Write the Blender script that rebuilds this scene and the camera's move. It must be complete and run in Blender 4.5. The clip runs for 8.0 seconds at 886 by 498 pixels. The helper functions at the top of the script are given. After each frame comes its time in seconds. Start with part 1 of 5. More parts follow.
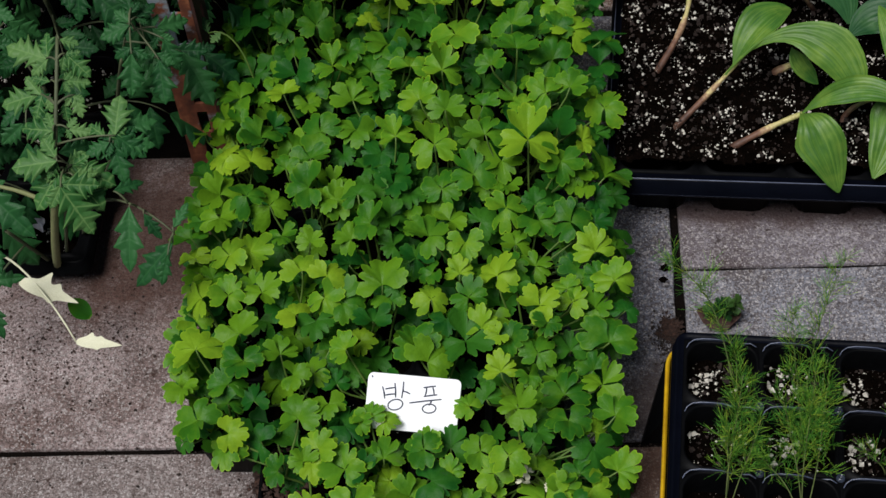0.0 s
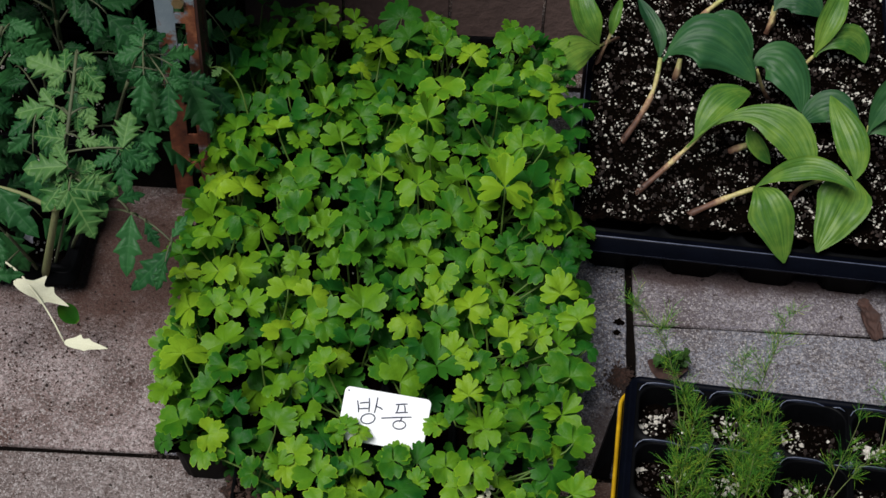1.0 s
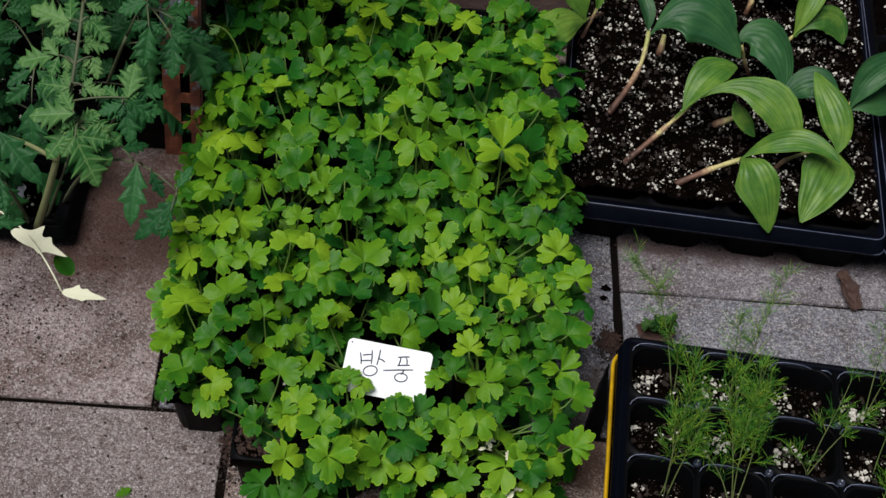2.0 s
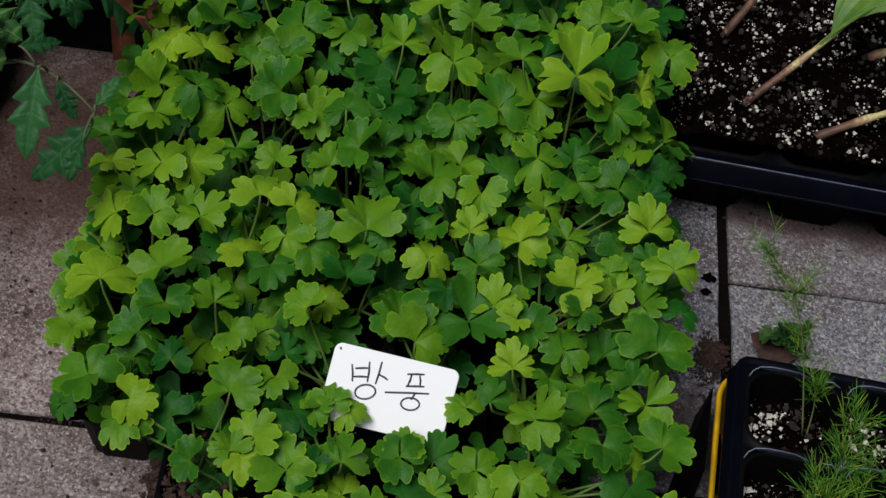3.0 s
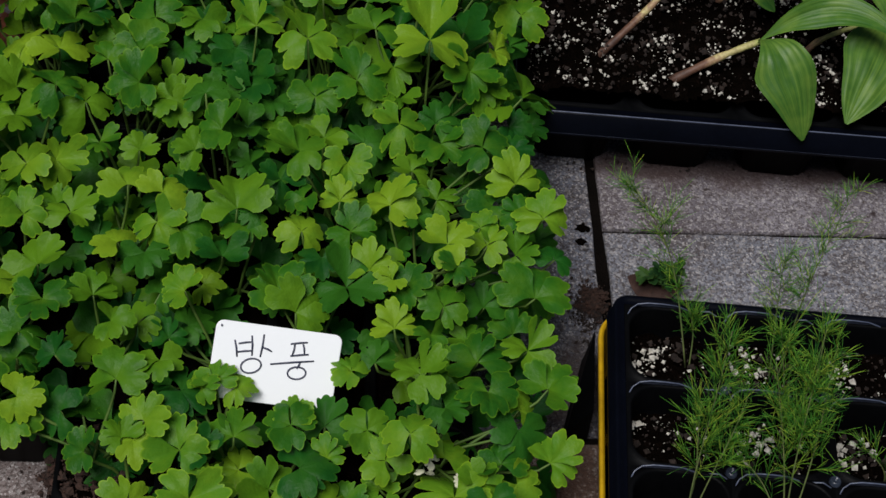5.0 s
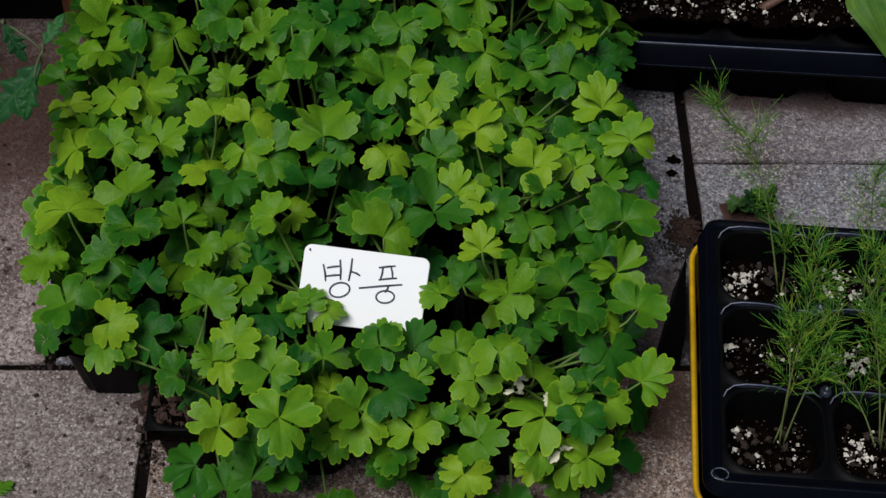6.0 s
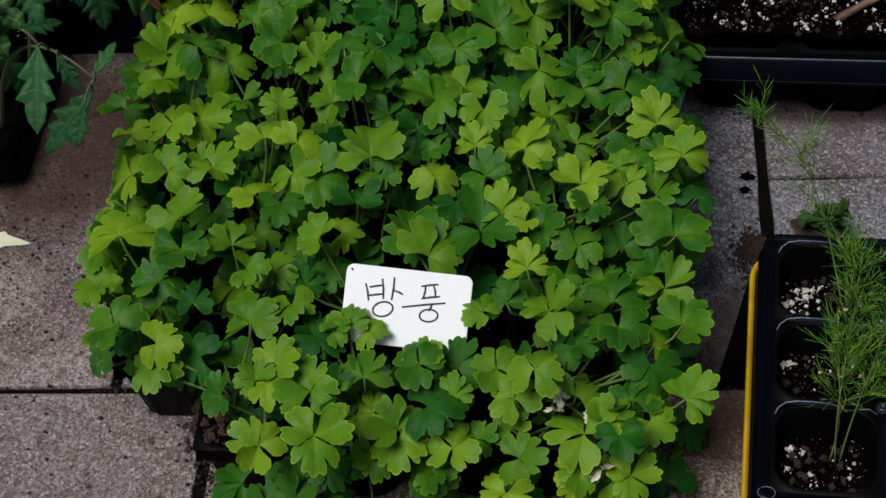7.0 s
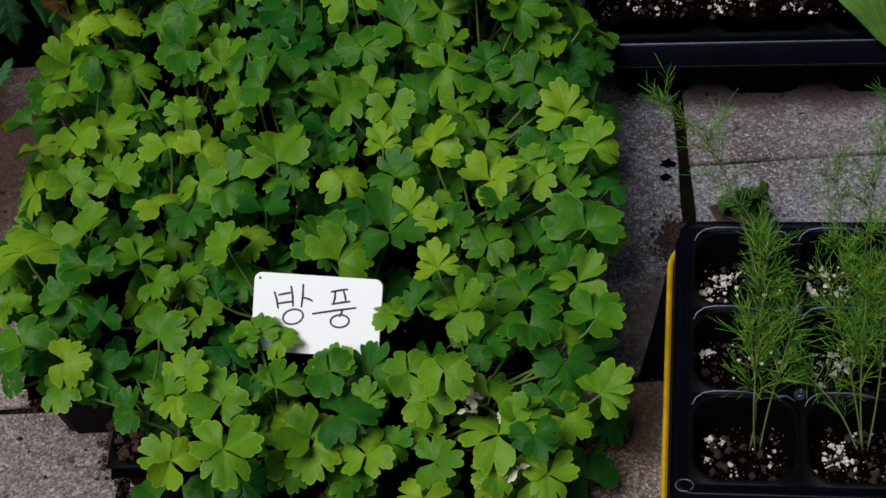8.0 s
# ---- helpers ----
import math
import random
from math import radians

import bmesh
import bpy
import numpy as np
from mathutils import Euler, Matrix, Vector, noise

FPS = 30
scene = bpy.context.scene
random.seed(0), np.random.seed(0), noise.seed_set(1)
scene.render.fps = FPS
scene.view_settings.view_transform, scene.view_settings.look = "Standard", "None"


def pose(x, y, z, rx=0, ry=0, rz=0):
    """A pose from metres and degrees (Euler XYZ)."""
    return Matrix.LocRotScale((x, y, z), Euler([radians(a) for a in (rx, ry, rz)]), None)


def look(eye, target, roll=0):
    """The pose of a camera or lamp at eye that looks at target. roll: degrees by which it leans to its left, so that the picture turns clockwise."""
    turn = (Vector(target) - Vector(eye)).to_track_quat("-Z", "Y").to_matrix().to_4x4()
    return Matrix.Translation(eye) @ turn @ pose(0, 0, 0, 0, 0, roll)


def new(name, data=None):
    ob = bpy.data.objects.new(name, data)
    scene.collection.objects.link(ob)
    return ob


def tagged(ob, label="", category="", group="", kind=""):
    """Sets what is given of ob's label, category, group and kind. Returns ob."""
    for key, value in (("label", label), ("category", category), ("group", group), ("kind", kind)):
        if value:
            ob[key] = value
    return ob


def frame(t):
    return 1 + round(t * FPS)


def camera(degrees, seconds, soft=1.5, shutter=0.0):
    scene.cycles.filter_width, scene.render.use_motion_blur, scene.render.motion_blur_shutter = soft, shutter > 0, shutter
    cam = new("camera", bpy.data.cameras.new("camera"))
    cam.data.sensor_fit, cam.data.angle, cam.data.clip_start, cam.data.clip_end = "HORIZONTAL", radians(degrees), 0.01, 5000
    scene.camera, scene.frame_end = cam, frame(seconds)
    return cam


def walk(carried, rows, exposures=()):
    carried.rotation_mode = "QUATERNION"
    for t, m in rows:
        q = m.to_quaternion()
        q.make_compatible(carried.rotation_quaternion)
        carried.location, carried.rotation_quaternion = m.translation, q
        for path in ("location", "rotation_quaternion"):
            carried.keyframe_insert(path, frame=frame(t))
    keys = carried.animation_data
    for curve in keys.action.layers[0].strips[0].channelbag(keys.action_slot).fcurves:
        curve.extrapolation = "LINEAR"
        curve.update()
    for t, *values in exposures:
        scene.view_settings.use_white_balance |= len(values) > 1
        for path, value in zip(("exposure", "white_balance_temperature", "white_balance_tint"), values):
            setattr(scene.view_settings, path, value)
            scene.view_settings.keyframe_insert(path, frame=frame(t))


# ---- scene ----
cam = camera(28.5, 8.0, soft=1.5)
PATH = [
    (0, (0.1359, -0.6613, 1.1074), (0.1012, -0.3568, 0.7123), -6.51),
    (0.5, (0.1153, -0.6856, 1.1072), (0.0793, -0.3711, 0.7202), -2.48),
    (1, (0.0781, -0.7734, 1.1312), (0.0732, -0.4397, 0.7588), 2.36),
    (1.5, (0.0114, -0.8393, 1.1428), (0.0294, -0.5008, 0.7753), 5.84),
    (2, (0.0027, -0.8218, 1.1062), (0.0265, -0.4830, 0.7393), 7.16),
    (2.2, (0.0136, -0.7456, 1.0253), (0.0354, -0.4121, 0.6534), 7.24),
    (3.3, (0.0378, -0.5080, 0.7952), (0.0459, -0.1849, 0.4137), 8.64),
    (3.5, (0.0620, -0.5242, 0.7971), (0.0636, -0.1969, 0.4191), 6.05),
    (4, (0.0650, -0.5225, 0.7878), (0.0964, -0.1982, 0.4086), 7.45),
    (5.5, (0.0396, -0.5712, 0.8081), (0.0769, -0.2420, 0.4336), 5.94),
    (6, (0.0570, -0.5808, 0.7780), (0.0641, -0.2531, 0.4005), 1.06),
    (6.5, (0.1218, -0.5847, 0.7668), (0.0828, -0.2531, 0.3947), -4.63),
    (7, (0.1379, -0.5854, 0.7632), (0.0872, -0.2499, 0.3960), -7.13),
    (7.5, (0.1625, -0.5807, 0.7602), (0.1052, -0.2466, 0.3926), -8.56),
    (8, (0.1768, -0.5715, 0.7548), (0.1294, -0.2380, 0.3853), -9.38),
]
walk(cam, [(t, look(eye, target, roll)) for t, eye, target, roll in PATH],
     [(0.0, 0.42), (2.2, 0.41), (3.3, 0.01), (4.2, 0.01), (5.5, 0.08), (8.0, 0.06)])

# ---- light ----
world = bpy.data.worlds.new("sky")
scene.world = world
world.use_nodes = True
wn = world.node_tree.nodes
sky = wn.new("ShaderNodeTexSky")
sky.sky_type, sky.sun_disc = "NISHITA", False
sky.sun_elevation, sky.sun_rotation = radians(63.6), radians(220)
wn["Background"].inputs["Strength"].default_value = 0.021
world.node_tree.links.new(sky.outputs[0], wn["Background"].inputs["Color"])
sun = new("sun", bpy.data.lights.new("sun", "SUN"))
sun.data.energy, sun.data.angle, sun.data.color = 3.22, radians(30), (1.0, 0.98, 0.97)
sun.matrix_world = look((-0.8, -0.95, 2.5), (0, 0, 0))

# ---- materials ----
class Nodes:
    """Short hand for one node material."""

    def __init__(self, name, rough=0.6, metal=0.0):
        self.mat = bpy.data.materials.new(name)
        self.mat.use_nodes = True
        self.tree = self.mat.node_tree
        self.bsdf = self.tree.nodes["Principled BSDF"]
        self.set("Roughness", rough)
        self.set("Metallic", metal)

    def node(self, kind, **values):
        n = self.tree.nodes.new("ShaderNode" + kind)
        for key, value in values.items():
            self.put(n.inputs[key.replace("_", " ")], value)
        return n

    def put(self, socket, value):
        if isinstance(value, bpy.types.NodeSocket):
            self.tree.links.new(value, socket)
        else:
            socket.default_value = value

    def set(self, key, value):
        self.put(self.bsdf.inputs[key], value)

    def coords(self, kind="Object"):
        return self.node("TexCoord").outputs[kind]

    def noise(self, scale, detail=4.0, rough=0.6, at=None):
        n = self.node("TexNoise", Scale=scale, Detail=detail, Roughness=rough)
        self.put(n.inputs["Vector"], at or self.coords())
        return n.outputs["Fac"]

    def ramp(self, fac, stops):
        n = self.node("ValToRGB", Fac=fac)
        ramp = n.color_ramp
        while len(ramp.elements) < len(stops):
            ramp.elements.new(0.5)
        for e, (at, c) in zip(ramp.elements, stops):
            e.position = at
            e.color = (*c, 1) if isinstance(c, tuple) else (c, c, c, 1)
        return n.outputs["Color"]

    def mix(self, fac, a, b, blend="MIX"):
        n = self.tree.nodes.new("ShaderNodeMix")
        n.data_type, n.blend_type = "RGBA", blend
        for i, value in ((0, fac), (6, a), (7, b)):
            self.put(n.inputs[i], (*value, 1) if isinstance(value, tuple) and len(value) == 3 else value)
        return n.outputs[2]

    def maths(self, op, a, b=0.0):
        n = self.tree.nodes.new("ShaderNodeMath")
        n.operation = op
        self.put(n.inputs[0], a)
        self.put(n.inputs[1], b)
        return n.outputs[0]

    def bump(self, height, strength=0.4, distance=0.001):
        n = self.node("Bump", Height=height, Strength=strength, Distance=distance)
        self.set("Normal", n.outputs["Normal"])


def leaf_material(name, deep, mid, bright, veins=14.0, rough=0.5, gloss=0.4, thin=0.16, across=True, show=0.30, wide=0.14, core=0.35, edge=0.5, streaks=False, unit=True):
    """Leaf green that varies from leaf to leaf, paler veins, a lighter rim, a little light passing through."""
    k = Nodes(name, rough)
    rnd = k.node("ObjectInfo").outputs["Random"]
    last = tuple(0.74 * a + 0.26 * b for a, b in zip(mid, bright)) if streaks else bright
    tone = rnd if streaks else k.mix(0.35, rnd, k.node("NewGeometry").outputs["Random Per Island"])   # leaflets of one leaf differ too
    base = k.ramp(tone, [(0.08, deep), (0.45, mid), (0.92, last)])
    shift = k.tree.nodes.new("ShaderNodeVectorMath")
    k.put(shift.inputs[0], k.coords())
    k.put(shift.inputs[1], k.node("CombineXYZ", X=k.maths("MULTIPLY", rnd, 31.0), Y=k.maths("MULTIPLY", rnd, 17.0)).outputs[0])
    at, size = shift.outputs[0], 1.0 if unit else 30.0
    blot = k.noise(1.6 * size, 3.0, 0.6, at)
    base = k.mix(k.ramp(blot, [(0.48, 0.0), (0.70, 0.45)]), base, bright)
    base = k.mix(k.ramp(blot, [(0.32, 0.45), (0.48, 0.0)]), base, deep)
    uv = k.node("UVMap").outputs[0]
    sep = k.node("SeparateXYZ", Vector=uv)
    line = k.maths("ABSOLUTE", k.maths("SINE", k.maths("MULTIPLY", sep.outputs["Y" if across else "X"], veins)))
    vein = k.ramp(line, [(0.0, 1.0), (wide, 0.0)])
    if not across:                                 # a pale midrib too
        middle = k.maths("ABSOLUTE", k.maths("SUBTRACT", sep.outputs["Y"], 0.5))
        vein = k.maths("MAXIMUM", vein, k.ramp(middle, [(0.012, 1.0), (0.05, 0.0)]))
    base = k.mix(k.maths("MULTIPLY", vein, show), base, bright)
    heart = k.ramp(k.maths("ADD", sep.outputs["X"], k.maths("MULTIPLY", k.noise(3.5 * size, 2.0, 0.6, at), 0.8)), [(0.35, 1.0), (0.95, 0.0)])
    base = k.mix(k.maths("MULTIPLY", heart, core), base, bright)
    rim = k.ramp(sep.outputs["X"], [(0.94, 0.0), (0.985, 1.0)])
    base = k.mix(k.maths("MULTIPLY", rim, edge), base, tuple(min(1.0, 1.35 * c) for c in bright))
    if streaks:
        flat = k.node("CombineXYZ", X=k.maths("MULTIPLY", sep.outputs["X"], 1.6), Y=k.maths("MULTIPLY", sep.outputs["Y"], 30.0), Z=k.maths("MULTIPLY", rnd, 40.0))
        streak = k.noise(1.0, 3.0, 0.6, flat.outputs[0])
        base = k.mix(k.ramp(streak, [(0.50, 0.0), (0.82, 0.50)]), base, bright)
        base = k.mix(k.ramp(streak, [(0.26, 0.45), (0.50, 0.0)]), base, deep)
    k.set("Base Color", base)
    k.set("Specular IOR Level", gloss)
    k.bump(k.mix(0.35, k.noise(12.0 * size, 3.0, 0.6, at), vein), 0.16, 0.008 if unit else 0.0006)
    lit = k.node("BsdfTranslucent", Color=base)
    both = k.node("MixShader", Fac=thin)
    k.tree.links.new(k.bsdf.outputs[0], both.inputs[1])
    k.tree.links.new(lit.outputs[0], both.inputs[2])
    k.tree.links.new(both.outputs[0], k.tree.nodes["Material Output"].inputs["Surface"])
    return k.mat


# dark tone: for dark leaves, and for shade painted into the lower layer
HERB_DARK = leaf_material("dark_herb_leaf", (0.006, 0.056, 0.008), (0.012, 0.088, 0.009), (0.038, 0.138, 0.010), 14.0, 0.46, 0.12, 0.16, True, 0.12, 0.08, 0.25, 0.35)
HERB = leaf_material("herb_leaf", (0.013, 0.088, 0.009), (0.035, 0.148, 0.009), (0.119, 0.256, 0.011), 14.0, 0.44, 0.16, 0.24, True, 0.22, 0.09, 0.35, 0.45)
HERB_YOUNG = leaf_material("young_herb_leaf", (0.053, 0.184, 0.012), (0.099, 0.246, 0.013), (0.220, 0.362, 0.017), 14.0, 0.44, 0.16, 0.26, True, 0.22, 0.09, 0.35, 0.5)
TOMATO = leaf_material("tomato_leaf", (0.013, 0.068, 0.016), (0.030, 0.106, 0.024), (0.120, 0.225, 0.070), 31.416, 0.48, 0.16, 0.10, False, 0.75, 0.34, 0.0, 0.0)
# darker copy of TOMATO; the shade at the back is put into its colour
TOMATO_DARK = leaf_material("dark_tomato_leaf", (0.005, 0.036, 0.011), (0.011, 0.062, 0.017), (0.028, 0.110, 0.030), 31.416, 0.50, 0.18, 0.08, False, 0.45, 0.30, 0.0, 0.0)
BROAD = leaf_material("broad_leaf", (0.016, 0.074, 0.014), (0.044, 0.136, 0.018), (0.205, 0.310, 0.045), 44.0, 0.44, 0.26, 0.12, True, 0.04, 0.4, 0.15, 0.0, True, False)
BROAD_DARK = leaf_material("dark_broad_leaf", (0.010, 0.050, 0.020), (0.020, 0.080, 0.026), (0.056, 0.140, 0.038), 44.0, 0.46, 0.20, 0.08, True, 0.04, 0.4, 0.15, 0.0, True, False)


def fern_material():
    """Needles that run from deep green to yellow-green, one by one."""
    k = Nodes("fern_needle", 0.55)
    one = k.node("NewGeometry").outputs["Random Per Island"]
    base = k.ramp(one, [(0.0, (0.030, 0.165, 0.022)), (0.40, (0.095, 0.310, 0.032)), (0.75, (0.220, 0.440, 0.040)), (1.0, (0.440, 0.540, 0.060))])
    k.set("Base Color", base)
    k.set("Specular IOR Level", 0.2)
    lit = k.node("BsdfTranslucent", Color=base)
    both = k.node("MixShader", Fac=0.25)
    k.tree.links.new(k.bsdf.outputs[0], both.inputs[1])
    k.tree.links.new(lit.outputs[0], both.inputs[2])
    k.tree.links.new(both.outputs[0], k.tree.nodes["Material Output"].inputs["Surface"])
    return k.mat


FERN = fern_material()


def plain(name, stops, scale, rough=0.6, bump=0.3, distance=0.001, fine=300.0, metal=0.0, gloss=None):
    k = Nodes(name, rough, metal)
    k.set("Base Color", k.mix(0.35, k.ramp(k.noise(scale, 5.0), stops), k.ramp(k.noise(fine, 3.0), stops)))
    k.bump(k.noise(fine, 4.0), bump, distance)
    if gloss is not None:
        k.set("Specular IOR Level", gloss)
    return k.mat


STALK = plain("leaf_stalk", [(0.3, (0.045, 0.105, 0.012)), (0.7, (0.105, 0.175, 0.025))], 60.0)
TOMATO_STALK = plain("tomato_stalk", [(0.3, (0.13, 0.155, 0.055)), (0.7, (0.26, 0.27, 0.12))], 22.0, 0.7)
TOMATO_TWIG = plain("tomato_twig", [(0.3, (0.040, 0.050, 0.026)), (0.7, (0.095, 0.115, 0.050))], 40.0, 0.7)


def sheath_material():
    """Papery stalk: dark brown at the soil, pinkish in the middle, pale green where the leaves start."""
    k = Nodes("bulb_sheath", 0.6)
    sep = k.node("SeparateXYZ", Vector=k.node("UVMap").outputs[0])
    along = k.maths("ADD", sep.outputs["X"], k.maths("MULTIPLY", k.maths("SUBTRACT", k.noise(120.0, 4.0), 0.5), 0.9))
    base = k.ramp(along, [(0.0, (0.040, 0.018, 0.012)), (0.28, (0.14, 0.066, 0.040)), (0.50, (0.37, 0.235, 0.130)), (0.66, (0.54, 0.46, 0.20)), (1.0, (0.34, 0.38, 0.11))])
    k.set("Base Color", k.mix(k.ramp(k.noise(500.0, 3.0), [(0.4, 0.0), (0.7, 0.5)]), base, (0.10, 0.045, 0.025)))
    k.bump(k.noise(300.0, 4.0), 0.5, 0.001)
    return k.mat


SHEATH = sheath_material()
PALE = plain("bleached_leaf", [(0.3, (0.50, 0.50, 0.33)), (0.7, (0.68, 0.67, 0.51))], 50.0, 0.6)
DRY = plain("dry_leaf", [(0.3, (0.018, 0.008, 0.006)), (0.7, (0.058, 0.024, 0.016))], 160.0, 0.8, 0.6, 0.001, 500.0)
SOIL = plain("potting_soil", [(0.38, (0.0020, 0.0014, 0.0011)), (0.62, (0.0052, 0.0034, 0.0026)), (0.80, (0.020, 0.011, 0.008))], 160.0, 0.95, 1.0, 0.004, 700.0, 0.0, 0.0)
BARK = plain("bark_bits", [(0.35, (0.006, 0.003, 0.002)), (0.6, (0.022, 0.011, 0.007)), (0.8, (0.09, 0.046, 0.028))], 300.0, 0.85, 0.6, 0.002, 900.0)
PERLITE = plain("perlite", [(0.3, (0.32, 0.29, 0.24)), (0.7, (0.76, 0.73, 0.66))], 400.0, 0.9, 0.6)
BLACK = plain("black_plastic", [(0.3, (0.0009, 0.0012, 0.0027)), (0.7, (0.0022, 0.0029, 0.0064))], 30.0, 0.30, 0.12, 0.0004, 350.0, 0.0, 0.10)
MATT = plain("dull_black_plastic", [(0.3, (0.0012, 0.0013, 0.0016)), (0.7, (0.0030, 0.0032, 0.0038))], 30.0, 0.45, 0.25, 0.0006, 200.0, 0.0, 0.05)
# pale blue-grey that paints sky highlights onto the black trays' edges
GLINT = plain("glint_plastic_edge", [(0.3, (0.030, 0.038, 0.064)), (0.7, (0.13, 0.15, 0.22))], 90.0, 0.3, 0.1)
# dark bluish plastic of the pegs, paler than the trays
NUB_BLUE = plain("bluish_dark_plastic", [(0.3, (0.012, 0.016, 0.026)), (0.7, (0.045, 0.055, 0.080))], 120.0, 0.25, 0.1)
YELLOW = plain("yellow_plastic", [(0.3, (0.30, 0.150, 0.006)), (0.55, (0.52, 0.31, 0.008)), (0.75, (0.60, 0.38, 0.010))], 60.0, 0.35, 0.1)
WHITE = plain("white_plastic", [(0.3, (0.94, 0.96, 0.98)), (0.7, (0.96, 0.98, 1.0))], 60.0, 0.4, 0.05)
INK = plain("marker_ink", [(0.3, (0.012, 0.015, 0.034)), (0.7, (0.070, 0.075, 0.120))], 500.0, 0.5)
BOARD = plain("dark_board", [(0.3, (0.042, 0.025, 0.022)), (0.7, (0.115, 0.072, 0.062))], 9.0, 0.8, 0.6, 0.002, 120.0)


def concrete(name, low, high, stain, dirt=0.5, mud=None, grain=1.0):
    """Worn concrete with pale grit, dark pits and brown stains."""
    k = Nodes(name, 0.9)
    at = k.node("NewGeometry").outputs["Position"]
    base = k.ramp(k.noise(14.0, 6.0, 0.65, at), [(0.3, low), (0.7, high)])
    soil = k.ramp(k.noise(8.5, 8.0, 0.72, at), [(dirt - 0.05, 0.0), (dirt + 0.16, 0.9)])
    base = k.mix(soil, base, stain)
    grit = k.noise(430.0, 2.0, 0.6, at)
    pits = k.node("TexVoronoi", Scale=980.0)
    k.put(pits.inputs["Vector"], at)
    cell = k.node("SeparateXYZ", Vector=pits.outputs["Color"])
    base = k.mix(k.ramp(cell.outputs["X"], [(0.55, 0.0), (0.92, 0.80 * grain)]), base, (0.034, 0.022, 0.018))
    base = k.mix(k.ramp(cell.outputs["Y"], [(0.74, 0.0), (0.96, 0.75 * grain)]), base, (0.50, 0.47, 0.46))
    stones = k.node("TexVoronoi", Scale=430.0)
    k.put(stones.inputs["Vector"], at)
    lump = k.node("SeparateXYZ", Vector=stones.outputs["Color"])
    base = k.mix(k.ramp(lump.outputs["X"], [(0.45, 0.0), (0.95, 0.60 * grain)]), base, (0.060, 0.045, 0.040))
    base = k.mix(k.ramp(lump.outputs["Y"], [(0.80, 0.0), (0.97, 0.40 * grain)]), base, (0.46, 0.43, 0.42))
    if mud:
        away = k.tree.nodes.new("ShaderNodeVectorMath")
        away.operation = "DISTANCE"
        k.put(away.inputs[0], at)
        away.inputs[1].default_value = (mud[0], mud[1], 0.0)
        if len(mud) > 3:                           # a long stain: squeeze x before taking the distance
            squeeze = k.tree.nodes.new("ShaderNodeVectorMath")
            squeeze.operation = "MULTIPLY"
            k.put(squeeze.inputs[0], at)
            squeeze.inputs[1].default_value = (mud[3], 1.0, 1.0)
            k.put(away.inputs[0], squeeze.outputs[0])
            away.inputs[1].default_value = (mud[0] * mud[3], mud[1], 0.0)
        spread = k.maths("ADD", k.maths("MULTIPLY", away.outputs["Value"], -1.0 / mud[2]), k.maths("MULTIPLY", k.noise(28.0, 7.0, 0.7, at), 1.9))
        base = k.mix(k.ramp(spread, [(0.0, 0.0), (0.60, 0.85)]), base, stain)
    base = k.mix(k.ramp(grit, [(0.33, 0.6), (0.48, 0.0)]), base, (0.050, 0.036, 0.030))
    dots = k.ramp(k.noise(95.0, 4.0, 0.6, at), [(0.61, 0.0), (0.70, 0.85)])
    base = k.mix(dots, base, tuple(c * 0.5 for c in stain))
    k.set("Base Color", base)
    k.set("Specular IOR Level", 0.2)
    k.bump(k.mix(0.4, k.mix(0.5, grit, cell.outputs["X"]), k.ramp(stones.outputs["Distance"], [(0.0, 1.0), (0.9, 0.0)])), 0.9, 0.0014)
    return k.mat


SLAB_PINK = concrete("slab_warm_concrete", (0.238, 0.182, 0.176), (0.405, 0.334, 0.330), (0.078, 0.037, 0.026), 0.50, (-0.190, 0.212, 0.143), 0.85)
SLAB_PALE = concrete("slab_pale_concrete", (0.165, 0.133, 0.126), (0.270, 0.226, 0.218), (0.070, 0.036, 0.026), 0.53, None, 0.85)
SLAB_GREY = concrete("slab_grey_concrete", (0.138, 0.142, 0.168), (0.236, 0.242, 0.280), (0.075, 0.056, 0.052), 0.55, None, 0.9)
SLAB_ROSY = concrete("slab_rosy_concrete", (0.140, 0.127, 0.146), (0.236, 0.218, 0.244), (0.052, 0.032, 0.030), 0.55, (0.330, 0.224, 0.026, 0.10), 0.75)
# darker bluish slab, darkest round x 0.205, y 0.045
SLAB_BLUISH = concrete("slab_bluish_concrete", (0.105, 0.112, 0.142), (0.190, 0.198, 0.240), (0.034, 0.024, 0.022), 0.56, (0.205, 0.045, 0.046), 0.9)
SLAB_BROWN = concrete("slab_brown_concrete", (0.190, 0.132, 0.106), (0.310, 0.232, 0.192), (0.060, 0.031, 0.022), 0.53, (0.186, -0.015, 0.040))
ROOT_SOIL = plain("brown_soil", [(0.35, (0.012, 0.006, 0.004)), (0.6, (0.050, 0.022, 0.014)), (0.8, (0.130, 0.062, 0.038))], 300.0, 0.9, 0.6, 0.002, 900.0)
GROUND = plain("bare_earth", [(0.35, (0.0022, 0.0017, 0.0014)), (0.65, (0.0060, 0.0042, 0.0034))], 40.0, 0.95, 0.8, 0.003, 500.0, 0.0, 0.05)


